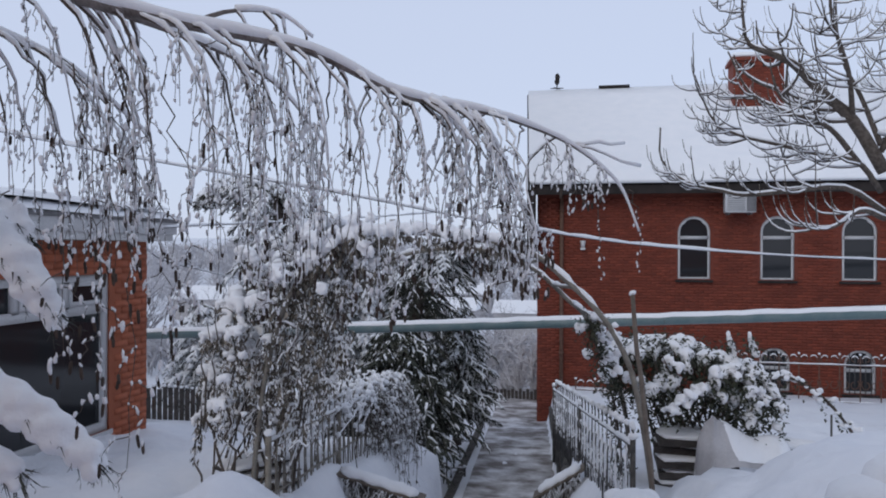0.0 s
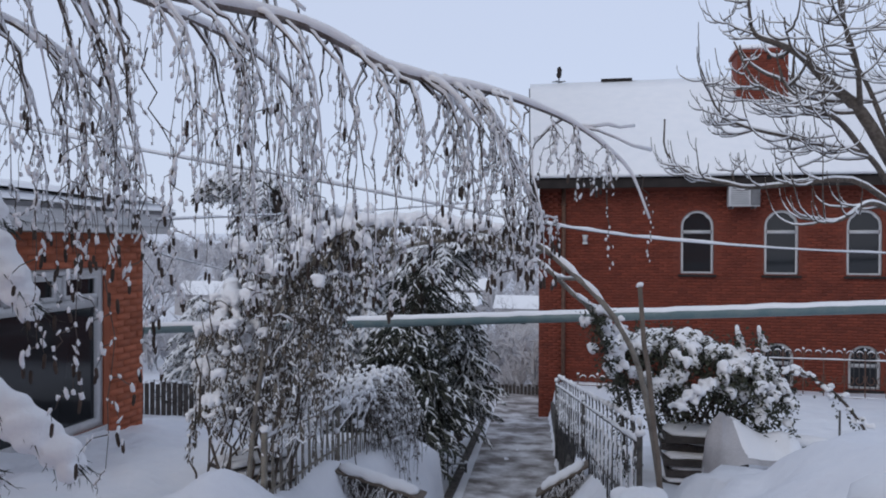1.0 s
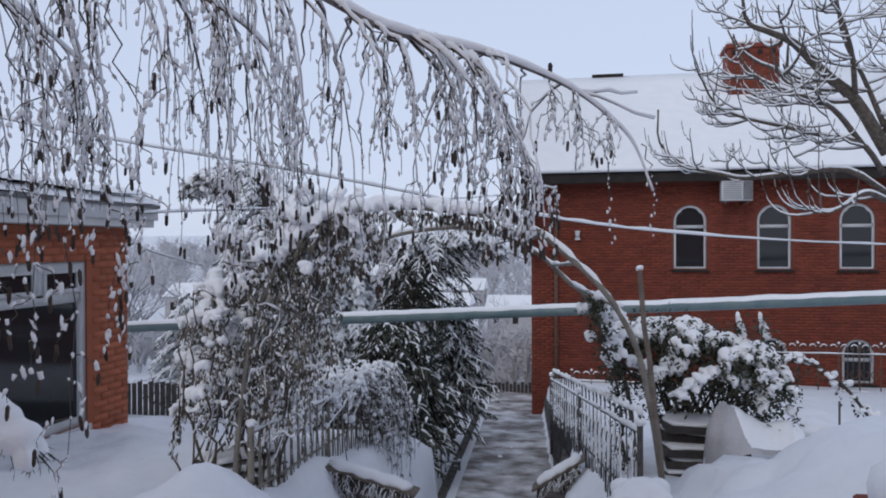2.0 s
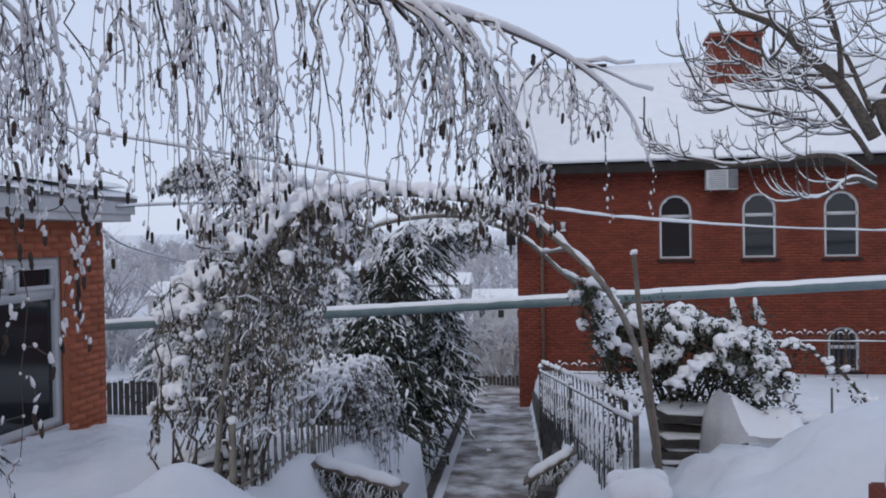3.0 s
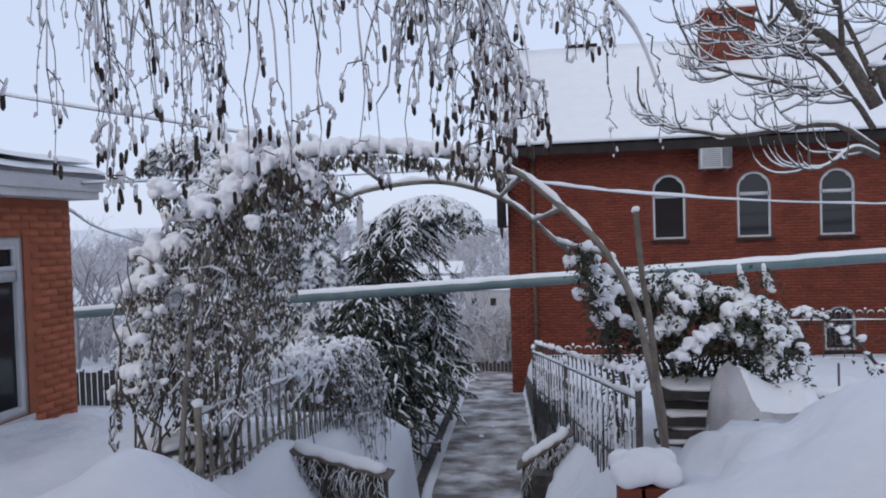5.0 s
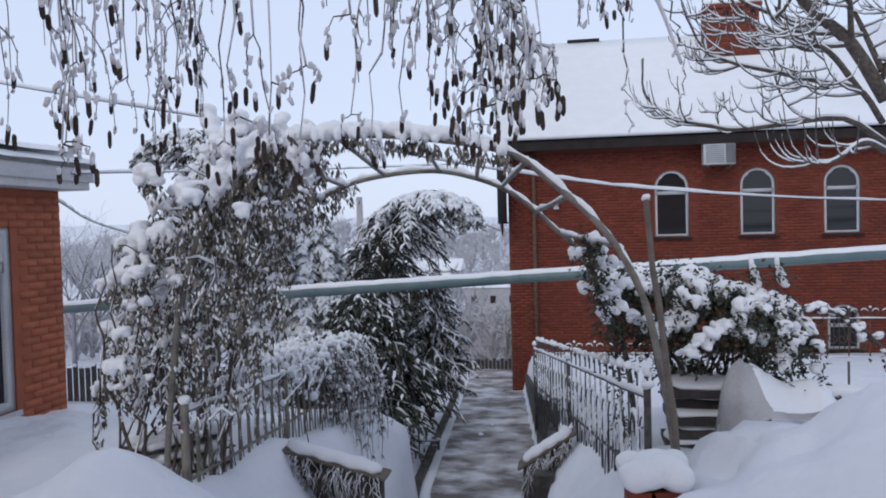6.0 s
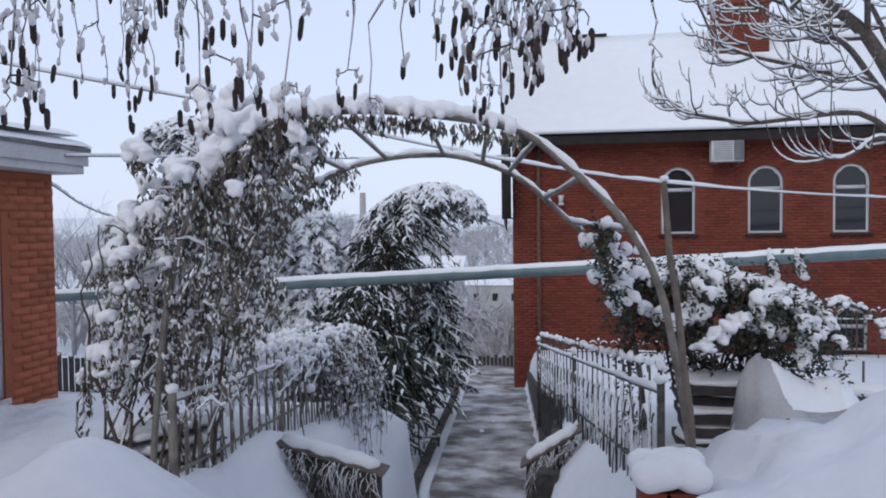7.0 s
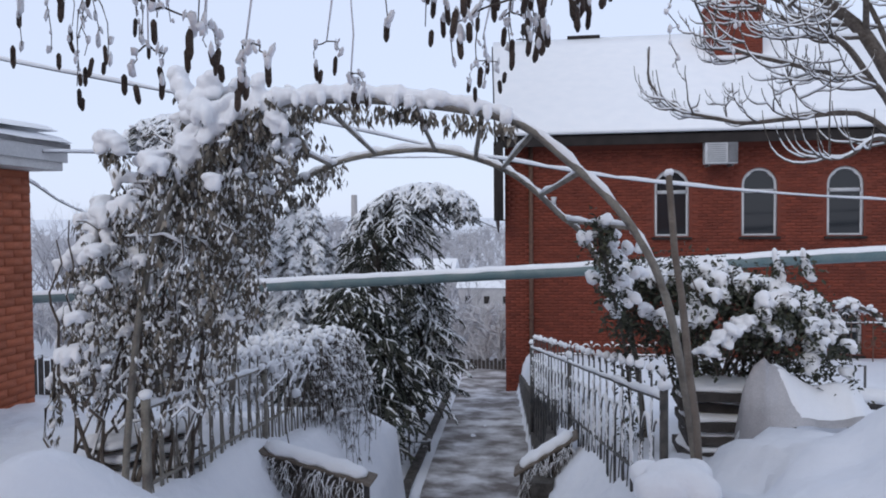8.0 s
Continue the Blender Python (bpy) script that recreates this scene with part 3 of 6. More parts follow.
for n_, (y0, y1, z0, z1) in enumerate(((8.63, 9.3, 1.16, 2.41), (9.37, 10.95, 1.16, 2.41), (8.63, 9.61, 2.49, 2.78), (9.68, 10.31, 2.49, 2.78), (10.38, 10.96, 2.49, 2.78))):
    pa = Acc()
    mm = np.array(SM)
    pa.add(np.array([(y0, 0.06, z0), (y1, 0.06, z0), (y1, 0.06, z1), (y0, 0.06, z1)]) @ mm[:3, :3].T + mm[:3, 3], [(0, 1, 2, 3)])
    put("pane", pa, GLASS, win, "", False)
eave = part("eave", box_bm(-8.2, -1.345, 2.2, 11.85, 3.205, 3.42, 0.008), TRIM, small, "pale boxed eave")
part("gutter_board", box_bm(-1.344, -1.31, 2.2, 11.88, 3.285, 3.44, 0.006), PVC, small, "white fascia strip")
part("roof", roof_bm(-8.3, -1.295, [(2.15, 3.47), (11.9, 3.47)], -0.045, 0.0), METAL, small, "grey metal roof edge")
# layered snow on the low roof, rising away from the eave
for k, (x1, za, zb, r) in enumerate(((-1.285, 3.472, 3.58, 0.03), (-1.355, 3.581, 3.675, 0.035))):
    bm = bmesh.new()
    bmesh.ops.create_grid(bm, x_segments=90, y_segments=120, size=1)
    for v in bm.verts:
        u, w = v.co.x, v.co.y
        x = x1 - (1 - u) / 2 * (6.9 - 0.1 * k)
        y = 2.2 + (w + 1) / 2 * (9.72 - 0.12 * k)
        edge = min(1.0, (1 - u) * 12, (1 - w) * 20, (1 + w) * 20)
        v.co = (x + 0.012 * math.sin(5 * y) * (u > 0.9), y, za + (zb - za) * math.sqrt(max(0.0, edge)) + 0.012 * math.sin(2.3 * y + x) + max(0, (x1 - x - 0.6)) * 0.06 * (edge if k else 1) * (1 if k else 0.9))
    part("roof_snow", bm, SNOW, small, "layered snow on the low roof", True)

# unseen wall and eave, added behind the camera to cut skylight on the near ground
own = empty("sky_blocker", "added plain wall and eave behind the camera, blocking skylight", "house")
part("wall", box_bm(-0.5, 11, 0.6, 1.0, 0.5, 6.0, 0.02), ORANGE_MORTAR, own)
part("eave", box_bm(-0.8, 11.3, 0.2, 1.35, 6.0, 6.2, 0.02), TRIM, own)

# ---- arch over the steps ----
arch = empty("garden_arch", "double tubular metal garden arch topped with snow", "arch")
FRONT = smooth_line([(4.13, 8.55, 1.2), (4.107, 8.55, 1.52), (4.04, 8.55, 1.98), (3.95, 8.55, 2.37), (3.78, 8.55, 2.68), (3.52, 8.55, 2.94), (3.29, 8.55, 3.11), (2.89, 8.55, 3.2), (2.4, 8.55, 3.24), (1.95, 8.55, 3.17), (1.62, 8.56, 2.87), (1.4, 8.6, 2.35), (1.29, 8.62, 1.7), (1.23, 8.62, 1.0)], 70)
BACK = smooth_line([(4.05, 9.95, 1.1), (3.95, 9.95, 1.9), (3.68, 9.95, 2.51), (3.5, 9.95, 2.7), (3.25, 9.95, 2.93), (2.99, 9.95, 3.06), (2.65, 9.95, 3.135), (2.23, 9.95, 3.107), (1.92, 9.95, 3.02), (1.55, 9.95, 2.8), (1.32, 9.95, 2.3), (1.22, 9.95, 0.9)], 70)
rnd = random.Random(11)
for line, r in ((FRONT, 0.019), (BACK, 0.019)):
    a = Acc()
    tube(a, line, r, 8)
    hoop = put("hoop", a, ARCH, arch, "bent grey-beige steel tube")
    a = Acc()
    top = line[(line[:, 2] > 1.9)]
    snow_on(a, top, r * 0.8, 1.0, 0.95, 7, rnd, 0.006)
    put("snow", a, SNOW, hoop, "snow along the tube")
for ia, ib in ((20, 17), (25, 22), (30, 28), (34, 32), (38, 37), (43, 43), (48, 49)):
    pa, pb = FRONT[ia], BACK[ib]
    a = Acc()
    tube(a, [pa, pb], 0.013, 6)
    bar = put("crossbar", a, ARCH, arch)
    a = Acc()
    snow_on(a, curve(pa, pb, None, 6), 0.011, 1.0, 0.9, 6, rnd, 0.004)
    put("snow", a, SNOW, bar)

# overhead pipe
pipe = empty("gas_pipe", "long blue-grey overhead pipe carrying a ridge of snow", "pipe")
PA, PB = np.array([-6.5, 15, 1.5]), np.array([16.0, 15, 2.675])
a = Acc()
tube(a, [PA, PB], 0.075, 12)
put("tube", a, PIPE, pipe)
a = Acc()
pl = curve(PA, PB, None, 120, 0.004, rnd) + np.array([0, 0, 0.055])
tube(a, pl, 0.06, 8, 0.95)
put("snow", a, SNOW, pipe, "ridge of snow")
for x in (-6.2, 15.6):
    a = Acc()
    z = 1.5 + (x + 6.5) / 22.5 * 1.175
    tube(a, [(x, 15, float(ground_z(x, 15.0)) - 0.2), (x, 15, z)], 0.05, 8)
    put("support_post", a, PIPE, pipe)

# wooden pole leaning by the arch
stake = empty("garden_stake", "weathered wooden pole leaning beside the arch", "pole")
a = Acc()
tube(a, curve((4.14, 8.4, 1.2), (3.965, 8.4, 2.84), (4.04, 8.41, 2.1), 10, 0.003, rnd), [0.017] * 6 + [0.016, 0.015, 0.015, 0.014], 8)
put("shaft", a, WOOD, stake)
a = Acc()
blob(a, (3.965, 8.4, 2.85), 0.02, 0.02, 0.018, rnd)
put("snow_cap", a, SNOW, stake)

# cables
def cable(pts, r, snow, label):
    ob = empty("overhead_cable", label, "cable", "cables")
    p = smooth_line(pts, 60)
    a = Acc()
    tube(a, p, r, 6)
    put("wire", a, CABLE, ob)
    if snow:
        a = Acc()
        snow_on(a, p, r + snow, 0.9, 1.0, 6, random.Random(5))
        put("snow", a, SNOW, ob)
    return ob


cable([(-6, 8.4, 5.1), (-2, 10.85, 4.26), (0.5, 12.4, 3.83), (2.82, 13.86, 3.4), (5.09, 15.28, 3.13), (8.97, 17.7, 2.95), (13, 20, 3.0)], 0.008, 0.012, "black overhead cable loaded with a thick roll of snow")
cable([(-1.3, 11.5, 3.36), (0.3, 17, 3.75), (2.1, 24.6, 4.4)], 0.008, 0.004, "thin snowy cable between the two houses")
cable([(-1.7, 11.78, 3.12), (-3.2, 15, 2.85), (-5.5, 22, 2.3)], 0.008, 0.005, "thin snowy cable running down to the valley")

# ---- fences, walls and steps ----
def iron_fence(label, a, b, height, hoops, seed, snow, posts=2, hoop_mat=IRON):
    """A wrought-iron fence of hooped bars between two ground points (top rail follows the slope)."""
    rnd = random.Random(seed)
    a, b = np.array(a, float), np.array(b, float)
    ob = empty("iron_fence", label, "fence", "iron fences")
    sn = Acc()
    along = (b - a) / np.linalg.norm((b - a)[:2])
    n = hoops
    for f in (0.16, 0.78):
        t = Acc()
        p = curve(a + [0, 0, height * f], b + [0, 0, height * f], None, 40, 0.002, rnd)
        tube(t, p, 0.011, 6)
        put("rail", t, hoop_mat, ob)
        if f > 0.5:
            snow_on(sn, p, 0.010, 1.1, 1.1, 6, rnd, 0.007)
    for k in range(posts):
        p = a + (b - a) * k / max(1, posts - 1)
        t = Acc()
        t.add(np.array(boxv(-0.018, 0.018, -0.018, 0.018, -0.45, height * 0.86)) + p, BOXF)
        put("post", t, hoop_mat, ob, "", False)
        blob(sn, p + [0, 0, height * 0.88], 0.034, 0.034, 0.03, rnd)
    step = (b - a) / n
    for k in range(n):
        # a low hoop whose two legs splay a little
        p0, p1 = a + step * (k + 0.1), a + step * (k + 0.9)
        m = (p0 + p1) / 2
        top = height * rnd.uniform(0.56, 0.6)
        r = np.linalg.norm(p1 - p0) / 2
        arc = [p0 - step * 0.1 + [0, 0, -0.45], p0 + [0, 0, top - r]]
        arc += [m + (p1 - p0) / 2 * -math.cos(t) + np.array([0, 0, top - r + r * 1.25 * math.sin(t)]) for t in [math.pi * i / 8 for i in range(1, 8)]]
        arc += [p1 + [0, 0, top - r], p1 + step * 0.1 + [0, 0, -0.45]]
        t = Acc()
        tube(t, arc, 0.0062, 5)
        put("hooped_bar", t, hoop_mat, ob)
        snow_on(sn, arc[1:-1], 0.007, 1.0, 1.1, 5, rnd, 0.004)
        # a bar between the hoops that ends above the rail in a curled hook
        q = a + step * k
        lean = along * rnd.uniform(-0.035, 0.035)
        c = q + lean + [0, 0, height * 0.93]
        hook = [c + along * 0.022 * (1 - math.cos(u)) + np.array([0, 0, 0.03 * math.sin(u)]) for u in np.linspace(0, 3.9, 7)]
        t = Acc()
        tube(t, [q + [0, 0, -0.45], q + lean * 0.5 + [0, 0, height * 0.6]] + hook, 0.0062, 5)
        put("bar", t, hoop_mat, ob)
        snow_on(sn, hook[:5], 0.006, 1.0, 1.1, 5, rnd, 0.004)
        if rnd.random() < snow:
            blob(sn, hook[2] + [0, 0, 0.006], 0.024, 0.022, rnd.uniform(0.02, 0.034), rnd, 0.25)
        # a slanting stay down to the next hoop
        t = Acc()
        tube(t, [q + lean * 0.3 + [0, 0, height * 0.52], q + step * 0.75 + [0, 0, -0.2]], 0.0045, 5)
        put("stay", t, hoop_mat, ob)
        for foot, hi in ((p0, 0.52), (p1, 0.52), (q, 0.86)):
            if rnd.random() < snow:
                zs = np.linspace(rnd.uniform(0.0, 0.3), rnd.uniform(hi - 0.12, hi), 12) * height
                tube(sn, [foot + [rnd.gauss(-0.004, 0.003), -0.006, z] for z in zs], [0.002] + [rnd.choice((0.002, 0.003, 0.005, 0.007, 0.01)) for _ in range(10)] + [0.002], 5)
    put("snow", sn, SNOW, ob, "snow clinging to the bars")
    return ob


iron_fence("wrought-iron garden fence of hooped bars thickly coated with snow", (3.985, 8.7, 1.24), (3.17, 14.0, 0.62), 0.71, 26, 3, 0.85, 3)
iron_fence("wrought-iron fence with rounded hoops beside the snowy steps", (1.39, 8.6, 1.2), (1.25, 12.1, 0.95), 0.65, 22, 4, 0.35, 3, ARCH)
iron_fence("low wrought-iron fence beside the cleared path", (0.41, 18.0, -1.52), (1.23, 18.0, -1.5), 0.42, 6, 6, 0.3, 2)

# scrolled iron fence in front of the brick house
def scroll_fence(x0, x1, y, zb, zt, seed):
    rnd = random.Random(seed)
    ob = empty("scroll_fence", "rusty scrolled iron fence before the brick house", "fence", "scroll fences")
    sn = Acc()
    n = max(2, int((x1 - x0) / 0.42))
    for z in (zb + 0.12, zt - 0.25):
        t = Acc()
        tube(t, [(x0, y, z), (x1, y, z)], 0.014, 5)
        put("rail", t, RUST_IRON, ob)
        snow_on(sn, curve((x0, y, z), (x1, y, z), None, 24), 0.014, 1, 1, 5, rnd)
    for k in range(n + 1):
        x = x0 + k * (x1 - x0) / n
        t = Acc()
        tube(t, [(x, y, zb - 0.4), (x, y, zt)], 0.014, 5)
        put("post", t, RUST_IRON, ob)
        blob(sn, (x, y, zt), 0.03, 0.03, 0.03, rnd, low=True)
        if k < n:
            for s in (1, -1):
                c = x + (x1 - x0) / n / 2 + s * 0.09
                pts = [(c + s * 0.085 * math.cos(u) * (1 - u / 9), y, zt - 0.12 + 0.085 * math.sin(u) * (1 - u / 9)) for u in np.linspace(-0.8, 4.6, 12)]
                t = Acc()
                tube(t, pts, 0.012, 5)
                put("scroll", t, RUST_IRON, ob)
                snow_on(sn, pts[2:8], 0.012, 1, 1, 5)
                pts = [(c + s * 0.1 * math.cos(u) * (1 - u / 9), y, (zb + zt) / 2 - 0.08 - 0.12 * math.sin(u) * (1 - u / 9)) for u in np.linspace(-0.8, 4.6, 12)]
                t = Acc()
                tube(t, pts, 0.011, 5)
                put("scroll", t, RUST_IRON, ob)
    put("snow", sn, SNOW, ob)


scroll_fence(3.3, 5.4, 20.5, -0.5, 0.25, 7)
scroll_fence(7.0, 12.6, 22.0, -0.45, 0.76, 8)


def strip_wall(name, label, ys, xf, ztop, zbot, thick, mat):
    """A wall that follows the path: xf gives its inner face, ztop and zbot its heights."""
    bm = bmesh.new()
    rings = []
    for y in ys:
        x = float(xf(y))
        rings.append([bm.verts.new((x, y, zbot(y))), bm.verts.new((x, y, ztop(y))), bm.verts.new((x + thick, y, ztop(y))), bm.verts.new((x + thick, y, zbot(y)))])
    for r0, r1 in zip(rings, rings[1:]):
        for i in range(4):
            j = (i + 1) % 4
            bm.faces.new((r0[i], r0[j], r1[j], r1[i]))
    bm.faces.new(rings[0])
    bm.faces.new(rings[-1][::-1])
    bmesh.ops.recalc_face_normals(bm, faces=bm.faces[:])
    return tagged(part(name, bm, mat), label, "wall", kind="structure")


ys = list(np.arange(10.5, 24.9, 0.4))
strip_wall("retaining_wall_right", "stained dark concrete retaining wall beside the path", ys, lambda y: path_mid(y) + path_half(y) + 0.02, lambda y: float(np.interp(y, [10, 14, 18, 25], [0.78, 0.55, -0.3, -1.3])), lambda y: float(path_z(y)) - 0.5, 0.16, CONCRETE)
strip_wall("retaining_wall_left", "low dark concrete kerb wall beside the path", list(np.arange(14.5, 25, 0.5)), lambda y: path_mid(y) - path_half(y) - 0.02, lambda y: float(path_z(y)) + 0.06, lambda y: float(path_z(y)) - 0.5, -0.14, CONCRETE)


def wing_wall(label, x0, x1, y, z0, z1, thick, bottom):
    """A short wall across, whose coping slopes from (x0, z0) to (x1, z1)."""
    ob = empty("wing_wall", label, "wall", "wing walls")
    bm = bmesh.new()
    vs = [bm.verts.new(p) for p in ((x0, y, bottom), (x1, y, bottom), (x1, y, z1 - 0.05), (x0, y, z0 - 0.05))]
    f = bm.faces.new(vs)
    g = bmesh.ops.extrude_face_region(bm, geom=[f])
    bmesh.ops.translate(bm, verts=[q for q in g["geom"] if isinstance(q, bmesh.types.BMVert)], vec=(0, thick, 0))
    bmesh.ops.recalc_face_normals(bm, faces=bm.faces[:])
    part("body", bm, CONCRETE, ob, "stained concrete")
    d = 1 if x1 > x0 else -1
    cop = box_bm(-0.5, 0.5, y - 0.035, y + thick + 0.04, -0.012, 0.012, 0.005)
    L = math.hypot(x1 - x0, z1 - z0) + 0.1
    ang = math.degrees(math.atan2(z1 - z0, x1 - x0))
    m = pose((x0 + x1) / 2, 0, (z0 + z1) / 2 - 0.025, 0, -ang, 0) @ Matrix.Diagonal((L, 1, 1, 1))
    cop.transform(m)
    part("coping", cop, WOOD, ob, "weathered sloping coping board")
    a = Acc()
    k = 14
    tube(a, [(x0 + (x1 - x0) * i / (k - 1), y + thick / 2, z0 + (z1 - z0) * i / (k - 1) + 0.004 + 0.008 * math.sin(i * 2.0)) for i in range(k)], [0.04] + [thick / 2 + 0.025 + 0.012 * math.sin(i * 1.7) for i in range(k - 2)] + [0.04], 10, 0.45)
    put("snow", a, SNOW, ob, "snow on the coping")


wing_wall("concrete wing wall with a sloping snowy coping by the steps", 1.47, 2.19, 9.93, 1.11, 0.93, 0.14, -0.6)
wing_wall("concrete wing wall with a sloping snowy coping by the steps", 3.59, 3.19, 10.8, 1.02, 0.76, 0.14, -0.8)

steps = empty("steps", "concrete garden steps buried in snow", "steps", kind="structure")
for k in range(14):
    y = 5.2 + k * 0.62
    z = float(path_z(y + 0.31))
    part("step", box_bm(2.12, 3.38, y, y + 0.64, z - 0.6, z - 0.03, 0.012), CONCRETE, steps)

path = Acc()
pr = np.arange(13.8, 34, 0.25)
pc = np.linspace(-0.85, 1, 15)
V = [(float(path_mid(y)) + c * (float(path_half(y)) - 0.01), y, float(path_z(y)) + 0.035 + 0.012 * math.sin(9 * c + 1.3 * y) * math.sin(2.1 * y + 3 * c) - 0.012 * (1 - c * c)) for y in pr for c in pc]
nc = len(pc)
path.add(V, [(j * nc + i, j * nc + i + 1, (j + 1) * nc + i + 1, (j + 1) * nc + i) for j in range(len(pr) - 1) for i in range(nc - 1)])
PATH_MAT = material("trodden_path", (0.74, 0.75, 0.78), 0.6, (0.16, 0.14, 0.13), 1.7, 16, 1.0, amount=0.65)
tagged(put("path", path, PATH_MAT), "trodden garden path, wet grey concrete showing through snow", "path", kind="structure")

pil = empty("brick_pillar", "short red brick pillar with a thick snow cap", "pillar")
part("shaft", box_bm(3.83, 4.09, 8.08, 8.34, 0.8, 1.5, 0.006), BRICK, pil)
for k in range(8):
    z = 0.965 + k * 0.068
    for i in range(2):
        x = 3.825 + i * 0.135 - (0.03 if k % 2 else 0) * (i == 1)
        part("brick", box_bm(x, x + 0.13, 8.072, 8.12, z, z + 0.06, 0.004), BRICK_PIECE, pil)
a = Acc()
for dx, dy, dz, r in ((-0.09, -0.09, 0, 0.085), (0.09, -0.09, 0, 0.085), (-0.09, 0.09, 0, 0.085), (0.09, 0.09, 0.01, 0.085), (0, 0, 0.03, 0.12), (0.03, -0.06, 0.04, 0.1), (-0.04, -0.1, 0.015, 0.09), (0.06, 0.02, 0.02, 0.09)):
    blob(a, (3.96 + dx, 8.21 + dy, 1.555 + dz), r, r, 0.07, random.Random(int(r * 900 + dx * 77)), 0.08)
merge_snow(put("snow_cap", a, SNOW, pil, "rounded cap of snow"), 0.012, 5)

pil2 = empty("brick_pillar", "red brick pillar almost buried under a heap of snow", "pillar")
part("shaft", box_bm(4.6, 4.96, 6.35, 6.7, 1.2, 2.1, 0.006), BRICK, pil2)
for k in range(8):
    z = 1.56 + k * 0.068
    for i in range(2):
        x = 4.595 + i * 0.185 - (0.03 if k % 2 else 0) * (i == 1)
        part("brick", box_bm(x, x + 0.18, 6.342, 6.4, z, z + 0.06, 0.004), BRICK_PIECE, pil2)
    for i in range(2):
        y = 6.345 + i * 0.18
        part("brick", box_bm(4.592, 4.65, y + 0.061 * (i == 0), y + 0.17, z, z + 0.06, 0.004), BRICK_PIECE, pil2)
a = Acc()
blob(a, (4.8, 6.52, 2.17), 0.25, 0.24, 0.11, random.Random(8), 0.1)
blob(a, (4.92, 6.6, 2.25), 0.2, 0.18, 0.1, random.Random(9), 0.12)
put("snow_cap", a, SNOW, pil2, "heaped cap of snow")

# ---- trees and plants ----
def unit(v):
    x, y, z = float(v[0]), float(v[1]), float(v[2])
    k = 1 / (math.sqrt(x * x + y * y + z * z) + 1e-9)
    return np.array([x * k, y * k, z * k])


def across(v):
    """Level, at right angles to v."""
    return unit((v[1], -v[0], 0))


# the birch whose long bough hangs over the steps
rnd = random.Random(21)
birch = empty("birch_tree", "weeping birch with a long snow-laden bough hung with catkins", "tree")
wood, twigs, snow, cat = Acc(), Acc(), Acc(), Acc()
bark_trunk = Acc()
tube(bark_trunk, smooth_line([(0.55, 4.2, 1.0), (0.58, 4.25, 2.2), (0.7, 4.3, 3.2), (0.72, 4.3, 4.6), (0.6, 4.2, 6.5)], 14), np.linspace(0.14, 0.07, 14), 10)
LIMB = smooth_line([(0.72, 4.3, 3.75), (1.3, 4.8, 4.0), (2.0, 5.37, 3.97), (2.15, 5.5, 3.91), (2.41, 5.72, 3.87), (2.72, 5.98, 3.84), (2.97, 6.19, 3.73), (3.12, 6.31, 3.7), (3.32, 6.48, 3.68), (3.51, 6.64, 3.63), (3.63, 6.74, 3.58), (3.75, 6.84, 3.5), (3.85, 6.93, 3.4), (3.93, 6.99, 3.21)], 60)
LR = np.interp(np.linspace(0, 1, 60), [0, 0.3, 0.6, 0.85, 1], [0.045, 0.019, 0.0115, 0.0055, 0.0022])
LIMB2 = smooth_line([(1.3, 4.8, 4.0), (1.75, 5.5, 4.02), (2.1, 6.1, 3.98), (2.35, 6.5, 3.86), (2.5, 6.75, 3.62)], 26)
LIMB3 = smooth_line([(1.0, 4.6, 3.9), (1.5, 5.4, 3.92), (1.75, 5.9, 3.84), (1.9, 6.3, 3.6)], 22)
LIMB4 = smooth_line([(2.41, 5.72, 3.87), (2.5, 5.85, 3.95), (2.62, 5.98, 3.97), (2.72, 6.05, 3.9)], 12)
LIMB5 = smooth_line([(2.97, 6.19, 3.73), (3.15, 6.36, 3.71), (3.3, 6.44, 3.62), (3.4, 6.52, 3.42), (3.47, 6.6, 3.2)], 18)
for line, r in ((LIMB, LR), (LIMB2, np.linspace(0.024, 0.004, 26)), (LIMB3, np.linspace(0.02, 0.003, 22)), (LIMB4, np.linspace(0.01, 0.002, 12)), (LIMB5, np.linspace(0.011, 0.003, 18))):
    tube(wood, line, r, 7)
    snow_on(snow, line[4:], (r * 0.95)[4:] * (1 + 0.12 * np.sin(np.arange(len(line) - 4) * 1.3)), 0.62, 1.05, 8, None, 0.006)


def hang(start, way, drop, reach, r0):
    """A hanging spray: a side branch that leaves along way and bends down, with fine twigs and catkins."""
    start, way = np.asarray(start, float), unit(way)
    end = start + way * reach * np.array([1, 1, 0.2]) + np.array([rnd.gauss(0, 0.02), rnd.gauss(0, 0.03), -drop])
    mid = start + way * reach * 0.95 + np.array([0, 0, -0.12 * drop])
    p = curve(start, end, mid, 10, 0.006, rnd)
    r = np.linspace(r0, 0.0016, 10)
    tube(twigs, p, r, 5)
    snow_on(snow, p, r, 0.9, 1.2, 5, rnd, 0.0045)
    for i in range(2, 10):
        for s in range(2):
            if rnd.random() < 0.5:
                hair(p[i], rnd.uniform(0.08, 0.26) * (0.5 + drop), 0.7)
    hair(end, rnd.uniform(0.05, 0.15), 1.0)


